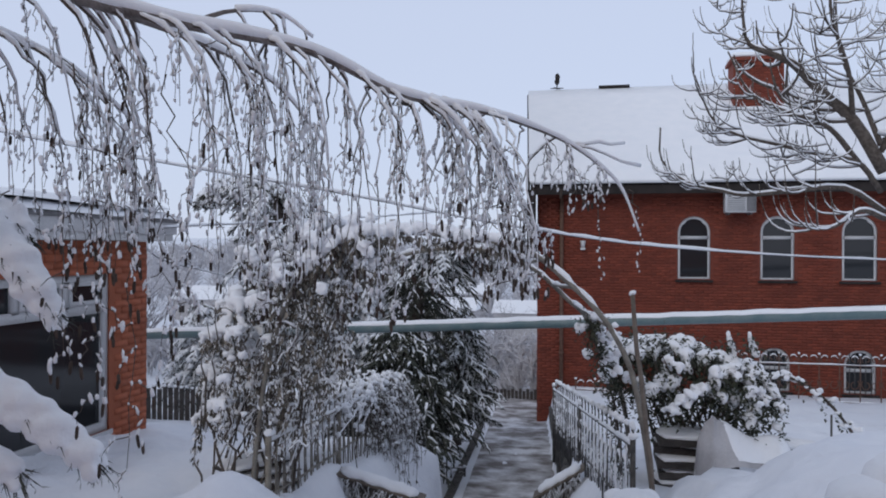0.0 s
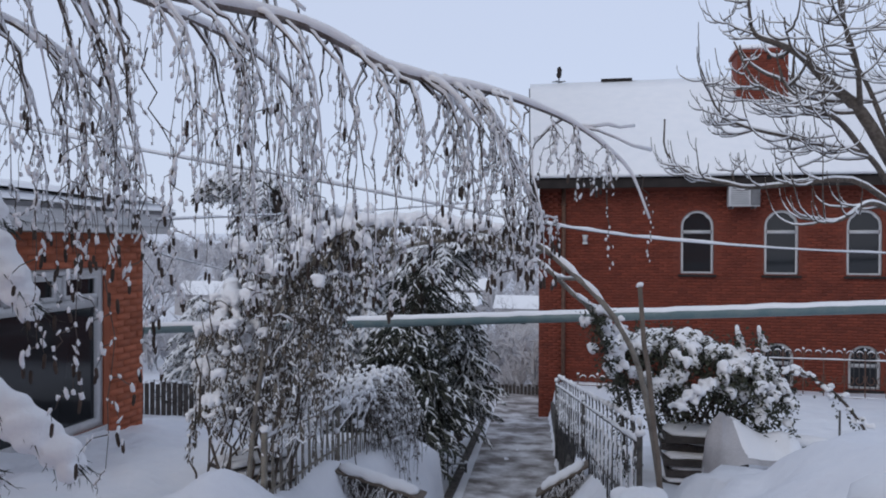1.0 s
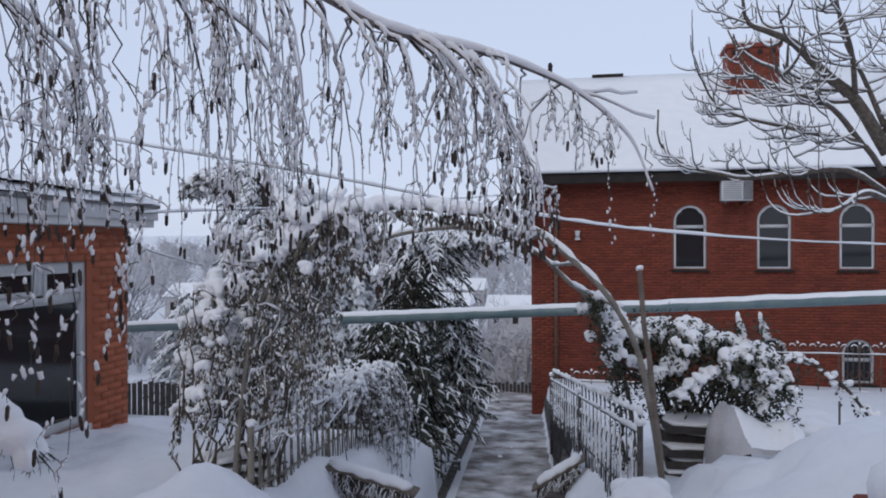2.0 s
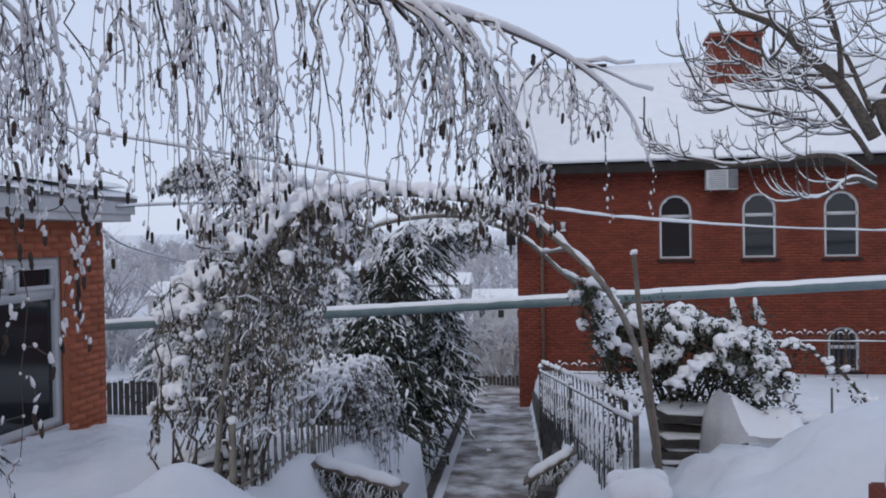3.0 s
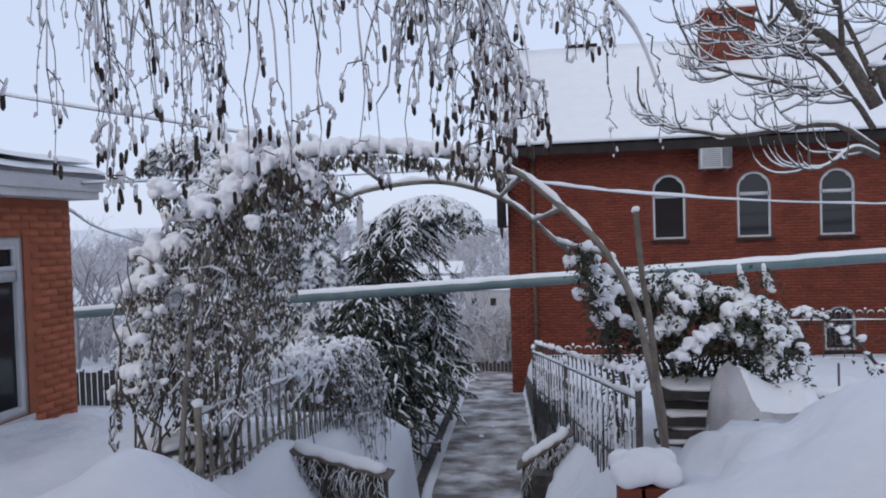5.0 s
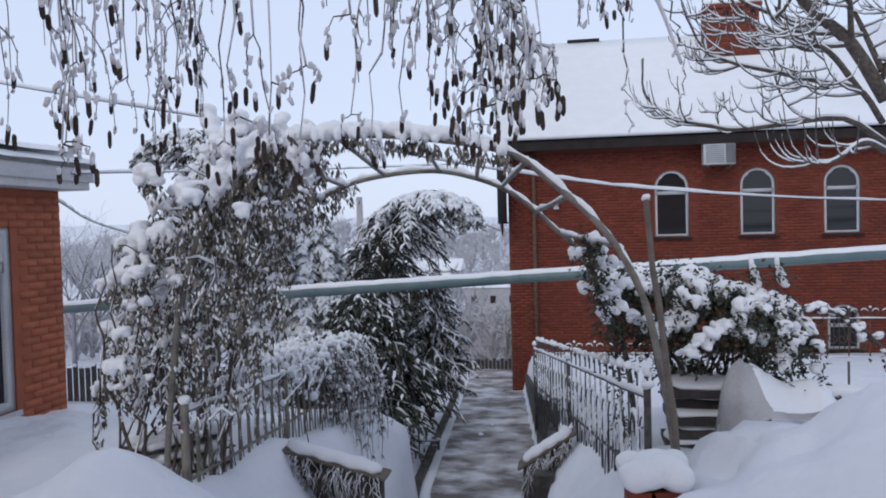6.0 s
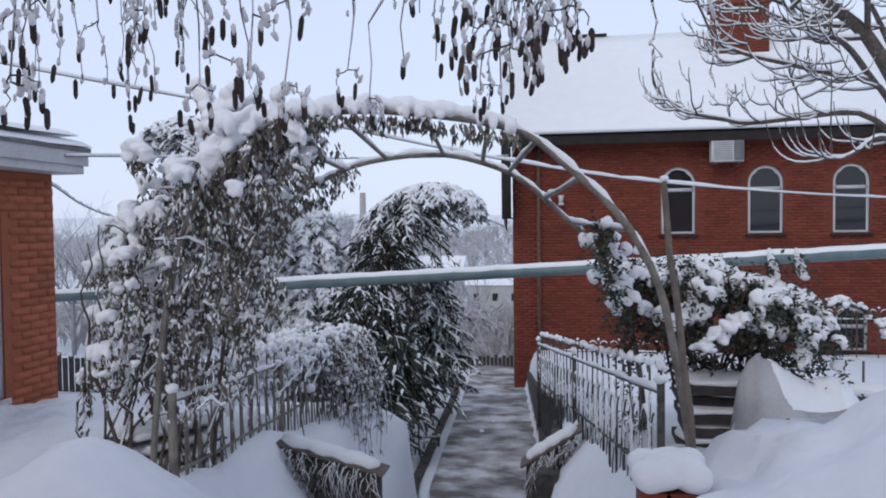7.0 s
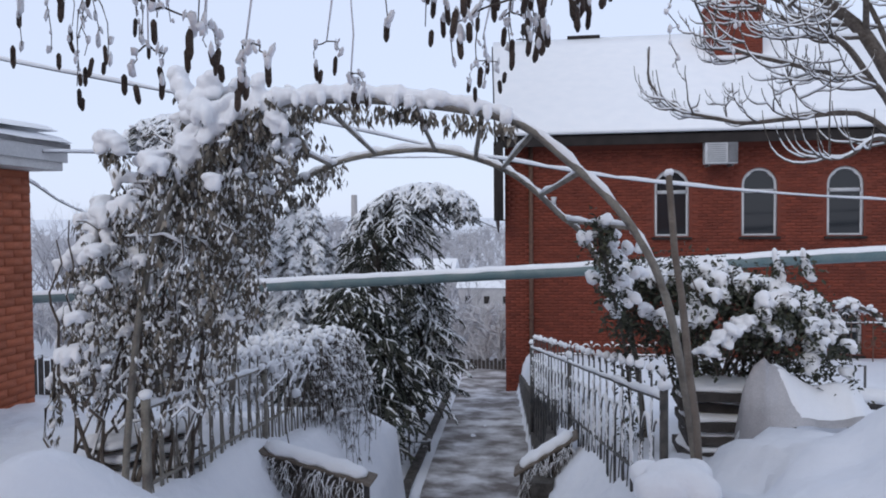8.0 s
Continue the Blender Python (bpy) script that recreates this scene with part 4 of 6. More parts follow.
def hair(a, length, cat_chance):
    a = np.asarray(a, float)
    o = np.array([rnd.gauss(0, 0.035), rnd.gauss(0, 0.035), 0])
    b = a + o + np.array([0, 0, -length])
    p = curve(a, b, a + o * 1.1 + np.array([0, 0, -length * 0.3]), 6, 0.004, rnd)
    tube(twigs, p, np.linspace(0.0019, 0.0011, 6), 4)
    for i in range(1, 6):
        if rnd.random() < 0.74:
            q = p[i] + np.array([rnd.gauss(0, 0.004), rnd.gauss(0, 0.004), 0.003])
            sz = rnd.uniform(0.004, 0.0095)
            blob(snow, q, sz * 0.75, sz * 0.75, sz * rnd.uniform(1.1, 2.6), rnd, 0.3, True, (rnd.gauss(0, 0.3), rnd.gauss(0, 0.3), 0))
    low = fade(3.5, 3.2, a[2])
    if rnd.random() < cat_chance * (0.12 + 0.88 * low):
        for k in range(rnd.choice((1, 1, 2))):
            q = b + np.array([rnd.gauss(0, 0.008), rnd.gauss(0, 0.008), -0.004 - 0.02 * k])
            d = np.array([rnd.gauss(0, 0.1), rnd.gauss(0, 0.1), -1]) * rnd.uniform(0.028, 0.048)
            m = q + d
            tube(cat, [q, q + d * 0.15, q + d * 0.8, m], [0.002, 0.0058, 0.0056, 0.0022], 6)
            if rnd.random() < 0.4:
                blob(snow, q + d * 0.2 + np.array([0.002, -0.004, 0.003]), 0.0055, 0.0055, 0.012, rnd, 0.2, True)


DROP_X = [1.6, 2.0, 2.3, 2.5, 2.7, 2.9, 3.1, 3.3, 3.45, 3.6, 3.8, 3.95]
DROP_Z = [3.08, 3.08, 3.07, 3.06, 3.05, 3.06, 3.1, 3.06, 3.04, 3.22, 3.02, 3.1]
for line, r, n, lo in ((LIMB, LR, 42, 0.2), (LIMB2, None, 17, 0.25), (LIMB3, None, 15, 0.3), (LIMB4, None, 4, 0.3), (LIMB5, None, 13, 0.1)):
    for k in range(n):
        f = lo + (1 - lo) * (k + rnd.random() * 0.8) / n
        i = min(int(f * (len(line) - 1)), len(line) - 2)
        p = line[i]
        t = unit(line[i + 1] - line[i])
        side = unit(np.cross(t, (0, 0, 1))) * rnd.choice((-1, 1))
        low = float(np.interp(p[0], DROP_X, DROP_Z))
        drop = max(0.08, (p[2] - low - 0.1) * rnd.uniform(0.45, 1.0))
        thin = 0.0085 if f < 0.75 else 0.004
        if line is LIMB and p[0] > 3.22:
            continue
        hang(p, t * rnd.uniform(0.5, 1.0) + side * rnd.uniform(0.0, 0.7), drop, rnd.uniform(0.06, 0.24) * (1.2 if f < 0.7 else 0.5), thin * rnd.uniform(0.6, 1.2))
for x, y, z1 in ((2.27, 5.6, 2.42), (2.2, 5.55, 2.66), (2.33, 5.7, 2.75), (2.12, 5.5, 2.8), (2.4, 5.74, 2.95), (3.76, 6.85, 3.0), (3.93, 6.99, 3.03)):
    p = curve((x - 0.05, y - 0.05, 3.7 if x < 3 else 3.4), (x, y, z1), (x + 0.03, y, 3.2), 16, 0.012, rnd)
    tube(twigs, p, np.linspace(0.003, 0.0012, 16), 4)
    for q in p[4:]:
        sz = rnd.uniform(0.003, 0.006)
        blob(snow, q, sz, sz, sz * 1.8, rnd, 0.25, True)
        if x < 3:
            hair(q, rnd.uniform(0.04, 0.1), 1.0)
for x, drop in ((3.5, 0.18), (3.6, 0.16), (3.62, 0.2), (3.72, 0.1)):
    i = int(np.argmin(np.abs(LIMB[:, 0] - x)))
    hang(LIMB[i], (0.3, 0.2, 0), drop, 0.03, 0.004)
# longer strands with catkins at their ends
for x, y, z1 in ((2.79, 6.25, 2.95), (2.99, 6.2, 2.93), (2.92, 6.2, 2.97), (2.84, 6.2, 3.0), (2.94, 6.8, 3.08), (3.0, 6.8, 3.0), (3.31, 7.0, 3.06), (3.4, 6.6, 3.07), (2.56, 6.0, 2.93), (3.42, 6.3, 3.01), (3.49, 6.25, 3.04), (2.48, 6.1, 2.94), (2.7, 6.2, 3.09), (3.01, 6.2, 3.1), (3.39, 6.27, 3.05), (3.53, 6.2, 3.05)):
    i = int(np.argmin((LIMB[:, 0] - x) ** 2 + (LIMB[:, 1] - y) ** 2))
    top = LIMB[i]
    p = curve(top, (x, y, z1), (x * 0.8 + top[0] * 0.2, y * 0.8 + top[1] * 0.2, top[2] - 0.06), 14, 0.008, rnd)
    r = np.linspace(0.0045, 0.0014, 14)
    tube(twigs, p, r, 5)
    snow_on(snow, p, r, 0.9, 1.2, 5, rnd, 0.003)
    for q in p[6:]:
        if rnd.random() < 0.28:
            hair(q, rnd.uniform(0.03, 0.08), 0.8)
    hair(p[-1], 0.03, 1.0)
    hair(p[-1], 0.05, 1.0)
# a tip that points on past the last sprays
for q in ((3.86, 6.9, 3.6), (3.93, 6.95, 3.5)):
    p = curve((3.63, 6.74, 3.58), q, None, 5, 0.006, rnd)
    tube(twigs, p, np.linspace(0.004, 0.0015, 5), 5)
    snow_on(snow, p, 0.004, 0.9, 1.2, 5, rnd)
put("trunk", bark_trunk, BIRCH, birch)
put("bough", wood, BIRCH, birch, "long drooping bough")
put("brushwood", twigs, BARK, birch, "fine hanging twigs")
put("catkin_fringe", cat, CATKIN, birch, "dark brown hanging catkins")
put("snow", snow, SNOW, birch, "snow clinging to bough and twigs")


# spruces
def spruce(label, base, height, radius, boughs, seed, snowy=1.0, stem=None, droop=0.45, low=0.05, thick=1.0, sprig=9, bare=0.0):
    """A spruce of drooping boughs; stem: points that a bowed trunk follows."""
    rnd = random.Random(seed)
    ob = empty("spruce_tree", label, "tree", "spruces")
    base = np.array(base, float)
    tr, gr, sn = Acc(), Acc(), Acc()

    line = smooth_line(stem, 41) if stem else curve(base, base + np.array([0, 0, height]), None, 41)

    def axis(h):
        return line[min(40, int(h * 40))]

    tube(tr, [axis(h) for h in np.linspace(0, 1, 14)], np.linspace(0.035 * height, 0.008, 14), 7)
    for k in range(boughs):
        h = low + (0.98 - low) * (k + rnd.random()) / boughs
        az = k * 2.39996 + rnd.gauss(0, 0.3)
        cover = snowy * float(fade(bare - 0.15, bare + 0.15, h)) if bare else snowy
        L = (radius * (1 - h) ** (1.1 if stem else 0.75) * rnd.uniform(0.7, 1.12) + 0.15) * (0.6 + 0.4 * float(fade(low, low + 0.22, h)))
        o = np.array([math.cos(az), math.sin(az), 0])
        a = axis(h)
        b = a + o * L + np.array([0, 0, -droop * L * rnd.uniform(0.7, 1.4)])
        c = a + o * L * 0.6 + np.array([0, 0, 0.12 * L])
        n = 10
        p = curve(a, b, c, n, 0.012, rnd)
        tube(gr, p, np.linspace(0.02, 0.006, n), 4)
        perp = np.array([-o[1], o[0], 0])
        if cover > 0.3 or rnd.random() < cover:
            w = np.array([0.2 + 0.8 * math.sin(math.pi * (0.15 + 0.8 * i / (n - 1))) for i in range(n)]) * rnd.uniform(0.02, 0.042) * thick * (0.5 + 0.5 * cover)
            tube(sn, p[2:] + np.array([0, 0, 0.012]), w[2:] * np.array([rnd.uniform(0.6, 1.3) for _ in range(n - 2)]), 6, 0.6)
        for j in range(sprig):
            f = 0.1 + 0.9 * (j + rnd.random()) / sprig
            i = min(int(f * (n - 1)), n - 2)
            q = p[i] + (p[i + 1] - p[i]) * (f * (n - 1) - i)
            for s in (-1, 1):
                l = (0.14 + 0.24 * (1 - f) * min(L, 1.2)) * rnd.uniform(0.6, 1.25)
                d = unit(perp * s * rnd.uniform(0.35, 0.9) + o * rnd.uniform(0.4, 0.8) + np.array([0, 0, rnd.uniform(-0.6, -0.15)])) * l
                e = q + d + np.array([0, 0, -0.35 * l])
                t = curve(q, e, q + d * 0.6, 5)
                tube(gr, t, np.array([0.01, 0.012, 0.012, 0.009, 0.003]) * thick, 4)
                for m in range(1, 5):
                    for _ in range(4):
                        g = t[m] + (t[m - 1] - t[m]) * rnd.random()
                        v = unit((rnd.gauss(0, 0.6), rnd.gauss(0, 0.6), rnd.uniform(-1.0, 0.1))) * l * rnd.uniform(0.12, 0.28) + (t[m] - t[m - 1]) * 0.4
                        spindle(gr, g, g + v, 0.0075 * thick * rnd.uniform(0.7, 1.3), 0.7, 3)
                        if rnd.random() < 0.3 * cover:
                            spindle(sn, g + np.array([0, 0, 0.008]), g + v * 0.8 + np.array([0, 0, 0.008]), 0.009 * thick * rnd.uniform(0.7, 1.4), 0.7, 4)
                if rnd.random() < 0.1 + 0.8 * cover:
                    w = rnd.uniform(0.014, 0.034) * thick * (0.5 + 0.6 * cover)
                    tube(sn, t + np.array([0, 0, 0.014 * thick]) + np.array([[rnd.gauss(0, 0.008), rnd.gauss(0, 0.008), 0] for _ in range(5)]), np.array([rnd.uniform(0.2, 1), rnd.uniform(0.5, 1.4), rnd.uniform(0.4, 1.3), rnd.uniform(0.3, 1.1), 0.12]) * w, 5, 0.75)
                    if rnd.random() < 0.5 * cover:
                        blob(sn, t[2] + np.array([rnd.gauss(0, 0.02), rnd.gauss(0, 0.02), 0.02]), w * 1.5, w * 1.4, w * 1.1, rnd, 0.3, True, (rnd.gauss(0, 0.5), rnd.gauss(0, 0.5), 0))
                elif rnd.random() < 0.12 + 0.5 * cover:
                    m = rnd.randrange(1, 4)
                    spindle(sn, t[m] + np.array([0, 0, 0.018]), t[m + 1] + np.array([0, 0, 0.015]), 0.012 * thick, 0.6, 4)
    put("trunk", tr, BARK, ob)
    put("foliage", gr, NEEDLE, ob, "dark green drooping needle boughs")
    if sn.n:
        put("snow", sn, SNOW, ob, "snow lying on the boughs")
    return ob


spruce("tall snow-laden spruce whose tip bows over behind the climbing plant", (-2.3, 17.0, -0.3), 4.9, 1.35, 110, 31, 0.95, [(-2.1, 17, -0.3), (-2.1, 17, 2.4), (-2.2, 17, 3.7), (-2.55, 17, 4.35), (-3.0, 17, 4.5), (-3.55, 17, 4.3), (-3.75, 17, 3.98)], 0.6, 0.08, 1.1, 11)
spruce("broad spruce with thick snow on its boughs", (-1.1, 18.2, -0.7), 3.95, 1.45, 130, 32, 1.15, None, 0.75, 0.05, 1.2, 12)
spruce("dark spruce whose snowy top bends over beside the path", (0.2, 18.8, -0.9), 4.85, 1.6, 120, 33, 0.9, [(0.0, 18.8, -0.9), (0.0, 18.8, 1.4), (0.25, 18.8, 2.55), (0.6, 18.8, 3.2), (1.1, 18.8, 3.38), (1.6, 18.8, 3.15), (1.9, 18.8, 2.7)], 0.5, 0.12, 1.15, 10, 0.4)
spruce("dense dark spruce with little snow low down by the path", (0.15, 16.9, -1.1), 2.85, 2.0, 150, 34, 0.14, None, 0.12, 0.14, 1.45, 12)
spruce("low dark spruce overhanging the path edge", (0.6, 20.6, -1.4), 3.2, 1.7, 90, 35, 0.4, None, 0.14, 0.22, 1.3, 10)
spruce("snow-covered spruce standing behind the small house", (-4.6, 18.4, -0.3), 2.3, 1.2, 60, 36, 1.0, None, 0.6, 0.05, 1.1, 8)

# boughs of the spruce that stands close by the small house
rnd = random.Random(41)
near = empty("spruce_tree", "spruce with heavy snow-loaded boughs near the small house", "tree", "spruces")
tr, gr, sn = Acc(), Acc(), Acc()
tube(tr, [(0.9, 5.25, 1.2), (0.92, 5.25, 3.0), (0.92, 5.25, 5.0)], [0.09, 0.075, 0.05], 9)
for a, c, b, w in (((0.9, 5.25, 3.5), (1.6, 5.55, 3.55), (1.97, 5.62, 2.93), 1.0), ((0.92, 5.25, 2.85), (1.55, 5.5, 2.95), (2.12, 5.62, 2.46), 1.0), ((0.9, 5.25, 3.75), (1.4, 5.5, 3.7), (1.8, 5.7, 3.2), 0.8), ((0.9, 5.25, 2.6), (1.4, 5.45, 2.65), (1.9, 5.55, 2.42), 0.8)):
    p = curve(a, b, c, 22, 0.004, rnd)
    tube(gr, p, np.linspace(0.018, 0.005, 22), 6)
    o = unit((np.array(b) - np.array(a)) * np.array([1, 1, 0]))
    perp = np.array([-o[1], o[0], 0])
    for i in range(7, 22):
        for k in range(16):
            s = rnd.choice((-1, 1))
            d = unit(perp * s * rnd.uniform(0.1, 0.9) + o * rnd.uniform(0.2, 0.8) + np.array([0, 0, rnd.uniform(-1.3, -0.35)])) * rnd.uniform(0.05, 0.16)
            spindle(gr, p[i], p[i] + d, 0.0045, 0.8, 4)
            for e in range(4):
                q = p[i] + d * rnd.uniform(0.2, 0.95)
                spindle(gr, q, q + unit(d * 8 + np.array([rnd.gauss(0, 0.6), rnd.gauss(0, 0.6), rnd.gauss(-0.2, 0.4)])) * rnd.uniform(0.015, 0.035), 0.0014, 1, 3)
    for i in range(7, 22):
        f = (i - 7) / 14
        r = (0.1 - 0.045 * f) * w * rnd.uniform(0.9, 1.1)
        for _ in range(2):
            blob(sn, p[i] + np.array([rnd.gauss(0, 0.01), rnd.gauss(0, 0.01), 0.005]), r * 1.05, r, r * 0.72, rnd, 0.12)
        for s in (-1, 1):
            q = p[i] + perp * s * r * 0.75 + o * 0.02 + np.array([0, 0, -0.05])
            blob(sn, q, r * 0.55, r * 0.55, r * 0.6, rnd, 0.2)
put("trunk", tr, BARK, near)
put("foliage", gr, NEEDLE, near)
merge_snow(put("snow", sn, SNOW, near, "heavy pillows of snow on the boughs"), 0.012, 5)


# climbing plant on the arch, dry leaves and snow
rnd = random.Random(51)
vine = empty("climbing_plant", "climbing plant with dry brown leaves under heavy snow on the arch", "plant")
st, lf, sn = Acc(), Acc(), Acc()
ZL, XL = [1.35, 1.7, 2.0, 2.55, 2.75, 2.9, 3.15, 3.35], [0.75, 0.6, 0.57, 0.72, 0.87, 1.05, 1.28, 1.6]
ZR, XR = [1.35, 1.7, 2.3, 2.7, 2.95, 3.1, 3.3], [1.35, 1.55, 1.8, 1.88, 1.98, 2.08, 2.05]
bits_stem = Acc()
for k in range(26):
    x0 = rnd.uniform(0.75, 1.4)
    z1 = rnd.uniform(2.2, 3.2)
    x1 = rnd.uniform(np.interp(z1, ZL, XL) + 0.1, np.interp(z1, ZR, XR) - 0.1)
    y0, y1 = rnd.uniform(8.6, 9.5), rnd.uniform(8.5, 9.8)
    p = curve((x0, y0, 1.1), (x1, y1, z1), ((x0 + x1) / 2 + rnd.uniform(-0.25, 0.1), (y0 + y1) / 2, 2.0), 12, 0.02, rnd)
    tube(st, p, np.linspace(rnd.uniform(0.008, 0.016), 0.004, 12), 6)
    snow_on(bits_stem, p[1:], 0.007, 0.9, 0.9, 5, rnd, 0.004)
for k in range(90):
    z = rnd.uniform(1.45, 3.1)
    y = rnd.uniform(8.5, 9.8)
    a = np.array([rnd.uniform(np.interp(z, ZL, XL) + 0.15, np.interp(z, ZR, XR) - 0.1) + 0.55 * (9.1 - y), y, z])
    b = a + np.array([rnd.gauss(-0.02, 0.1), rnd.gauss(0, 0.1), rnd.uniform(-0.1, 0.15)])
    p = curve(a, b, (a + b) / 2 + np.array([0, 0, 0.08]), 6, 0.01, rnd)
    tube(st, p, 0.0035, 5)
    snow_on(sn, p, 0.006, 0.9, 1.3, 5, rnd, 0.004)


bits = Acc()


def dry_leaf(p, size, frost):
    d = unit((rnd.gauss(0, 0.3), rnd.gauss(0, 0.3), -1)) * size
    side = unit((rnd.gauss(0, 1), rnd.gauss(0, 1), 0.1))
    leaf(lf, p, d, size * rnd.uniform(0.14, 0.24), side)
    if rnd.random() < frost:
        r = size * rnd.uniform(0.1, 0.2)
        blob(bits, p + d * rnd.uniform(0.05, 0.4) + np.array([0, -0.008, 0.004]), r * 0.7, r * 0.7, r * rnd.uniform(1.2, 2.8), rnd, 0.35, True, (rnd.gauss(0, 0.35), rnd.gauss(0, 0.35), 0))


def tassel(p, n, length, frost=0.15):
    """Withered leaves hanging close together from one shoot."""
    for k in range(n):
        u = rnd.random()
        w = 0.024 * math.sin(math.pi * (0.2 + 0.7 * u))
        dry_leaf(p + np.array([rnd.gauss(0, w), rnd.gauss(0, w), -length * u]), rnd.uniform(0.035, 0.068), frost)


def pad(p, r, n):
    """A ragged pad of snow from a few merged lumps, hanging over at its rim."""
    for _ in range(n):
        q = p + np.array([rnd.gauss(0, 0.9), rnd.gauss(0, 0.9), rnd.gauss(-0.1, 0.4)]) * r
        k = r * rnd.uniform(0.6, 1.15)
        blob(sn, q, k * rnd.uniform(0.8, 1.5), k * rnd.uniform(0.8, 1.4), k * rnd.uniform(0.55, 1.0), rnd, 0.24, turn=(rnd.gauss(0, 0.4), rnd.gauss(0, 0.4), rnd.uniform(0, 3)))


def cap(p, r):
    """A thick cushion of snow with tongues that sag over its front and side."""
    blob(sn, p, r * rnd.uniform(0.95, 1.35), r * rnd.uniform(0.9, 1.2), r * rnd.uniform(0.5, 0.75), rnd, 0.16, turn=(rnd.gauss(0, 0.2), rnd.gauss(-0.25, 0.25), rnd.uniform(0, 3)))
    for _ in range(3):
        q = p + np.array([rnd.uniform(-1.0, 0.9) * r, -rnd.uniform(0.2, 0.9) * r, -rnd.uniform(0.25, 0.9) * r])
        blob(sn, q, r * 0.42, r * 0.4, r * rnd.uniform(0.45, 0.8), rnd, 0.2)


for k in range(760):
    z = 1.68 + 1.62 * rnd.random() ** 0.75
    x0, x1 = float(np.interp(z, ZL, XL)), float(np.interp(z, ZR, XR))
    f = rnd.random()
    y = rnd.uniform(8.45, 9.9) if z > 1.9 else rnd.uniform(8.6, 9.5)
    p = np.array([x0 + 0.68 * (9.1 - y) + (x1 - x0 - 0.28 * (9.1 - y)) * f, y, z + rnd.gauss(0, 0.03)])
    outer = float(fade(0.6, 0.05, f)) * 0.75 + float(fade(2.75, 3.2, z)) * 0.6
    tassel(p, int(np.interp(z, [1.7, 2.15], [3, 16])), rnd.uniform(0.06, 0.15), 0.42 + 0.25 * float(fade(0.6, 0.0, f)))
    if y < 9.4 and z > 2.0 and rnd.random() < outer * 0.55:
        cap(p + np.array([0, -0.02, 0.03]), rnd.uniform(0.04, 0.072))
    elif rnd.random() < 0.22 + 0.5 * outer:
        pad(p + np.array([0, 0, 0.02]), rnd.uniform(0.012, 0.022) * (1 + 0.6 * outer), 3)
# snow clinging in the lower tangle
for k in range(330):
    z = rnd.uniform(1.6, 2.5)
    y = rnd.uniform(8.5, 9.6)
    p = np.array([rnd.uniform(float(np.interp(z, ZL, XL)) + 0.68 * (9.1 - y), float(np.interp(z, ZR, XR)) + 0.4 * (9.1 - y)), y, z])
    blob(bits, p, 0.008, 0.008, rnd.uniform(0.01, 0.026), rnd, 0.3, True, (rnd.gauss(0, 0.5), rnd.gauss(0, 0.5), 0))
# a thick roll of snow along the front hoop, with withered shoots hanging under it
roll = FRONT[(FRONT[:, 0] < 3.3) & (FRONT[:, 0] > 1.55) & (FRONT[:, 2] > 2.8)]
roll = smooth_line(roll, 70)
wob = np.array([0.043 + 0.009 * math.sin(0.9 * i) + 0.006 * math.sin(2.3 * i + 1) for i in range(70)]) * np.interp(roll[:, 0], [1.6, 2.4, 3.0, 3.3], [1.35, 1.2, 1.05, 0.6])
tube(sn, roll + np.array([0, 0, 0.035]), wob, 10, 0.85)
for i, p in enumerate(roll):
    left = float(fade(2.35, 1.8, p[0]))
    if rnd.random() < 0.72 + 0.2 * left:
        q = p + np.array([rnd.gauss(0, 0.012), rnd.uniform(-0.05, 0.03), -0.01])
        tassel(q, 14, rnd.uniform(0.04, 0.1) * (1 + 0.6 * left), 0.08)
        if rnd.random() < 0.6:
            blob(sn, q + np.array([0, -0.03, 0.012]), 0.022, 0.02, rnd.uniform(0.03, 0.05), rnd, 0.2)
    if rnd.random() < left * 0.8:
        q = p + np.array([rnd.gauss(0, 0.03), rnd.uniform(0.05, 0.7), rnd.gauss(-0.06, 0.05)])
        tassel(q, 12, rnd.uniform(0.06, 0.14), 0.15)
        if rnd.random() < 0.5:
            cap(q + np.array([0, 0, 0.03]), rnd.uniform(0.035, 0.055))
for i in range(48, 62):
    for k in range(3):
        q = BACK[i] + np.array([rnd.gauss(0, 0.04), rnd.gauss(0, 0.06), rnd.gauss(-0.02, 0.04)])
        tassel(q, 10, rnd.uniform(0.04, 0.09), 0.15)
        if rnd.random() < 0.5:
            blob(sn, q + np.array([0, 0, 0.05]), 0.04, 0.035, 0.028, rnd, 0.2)
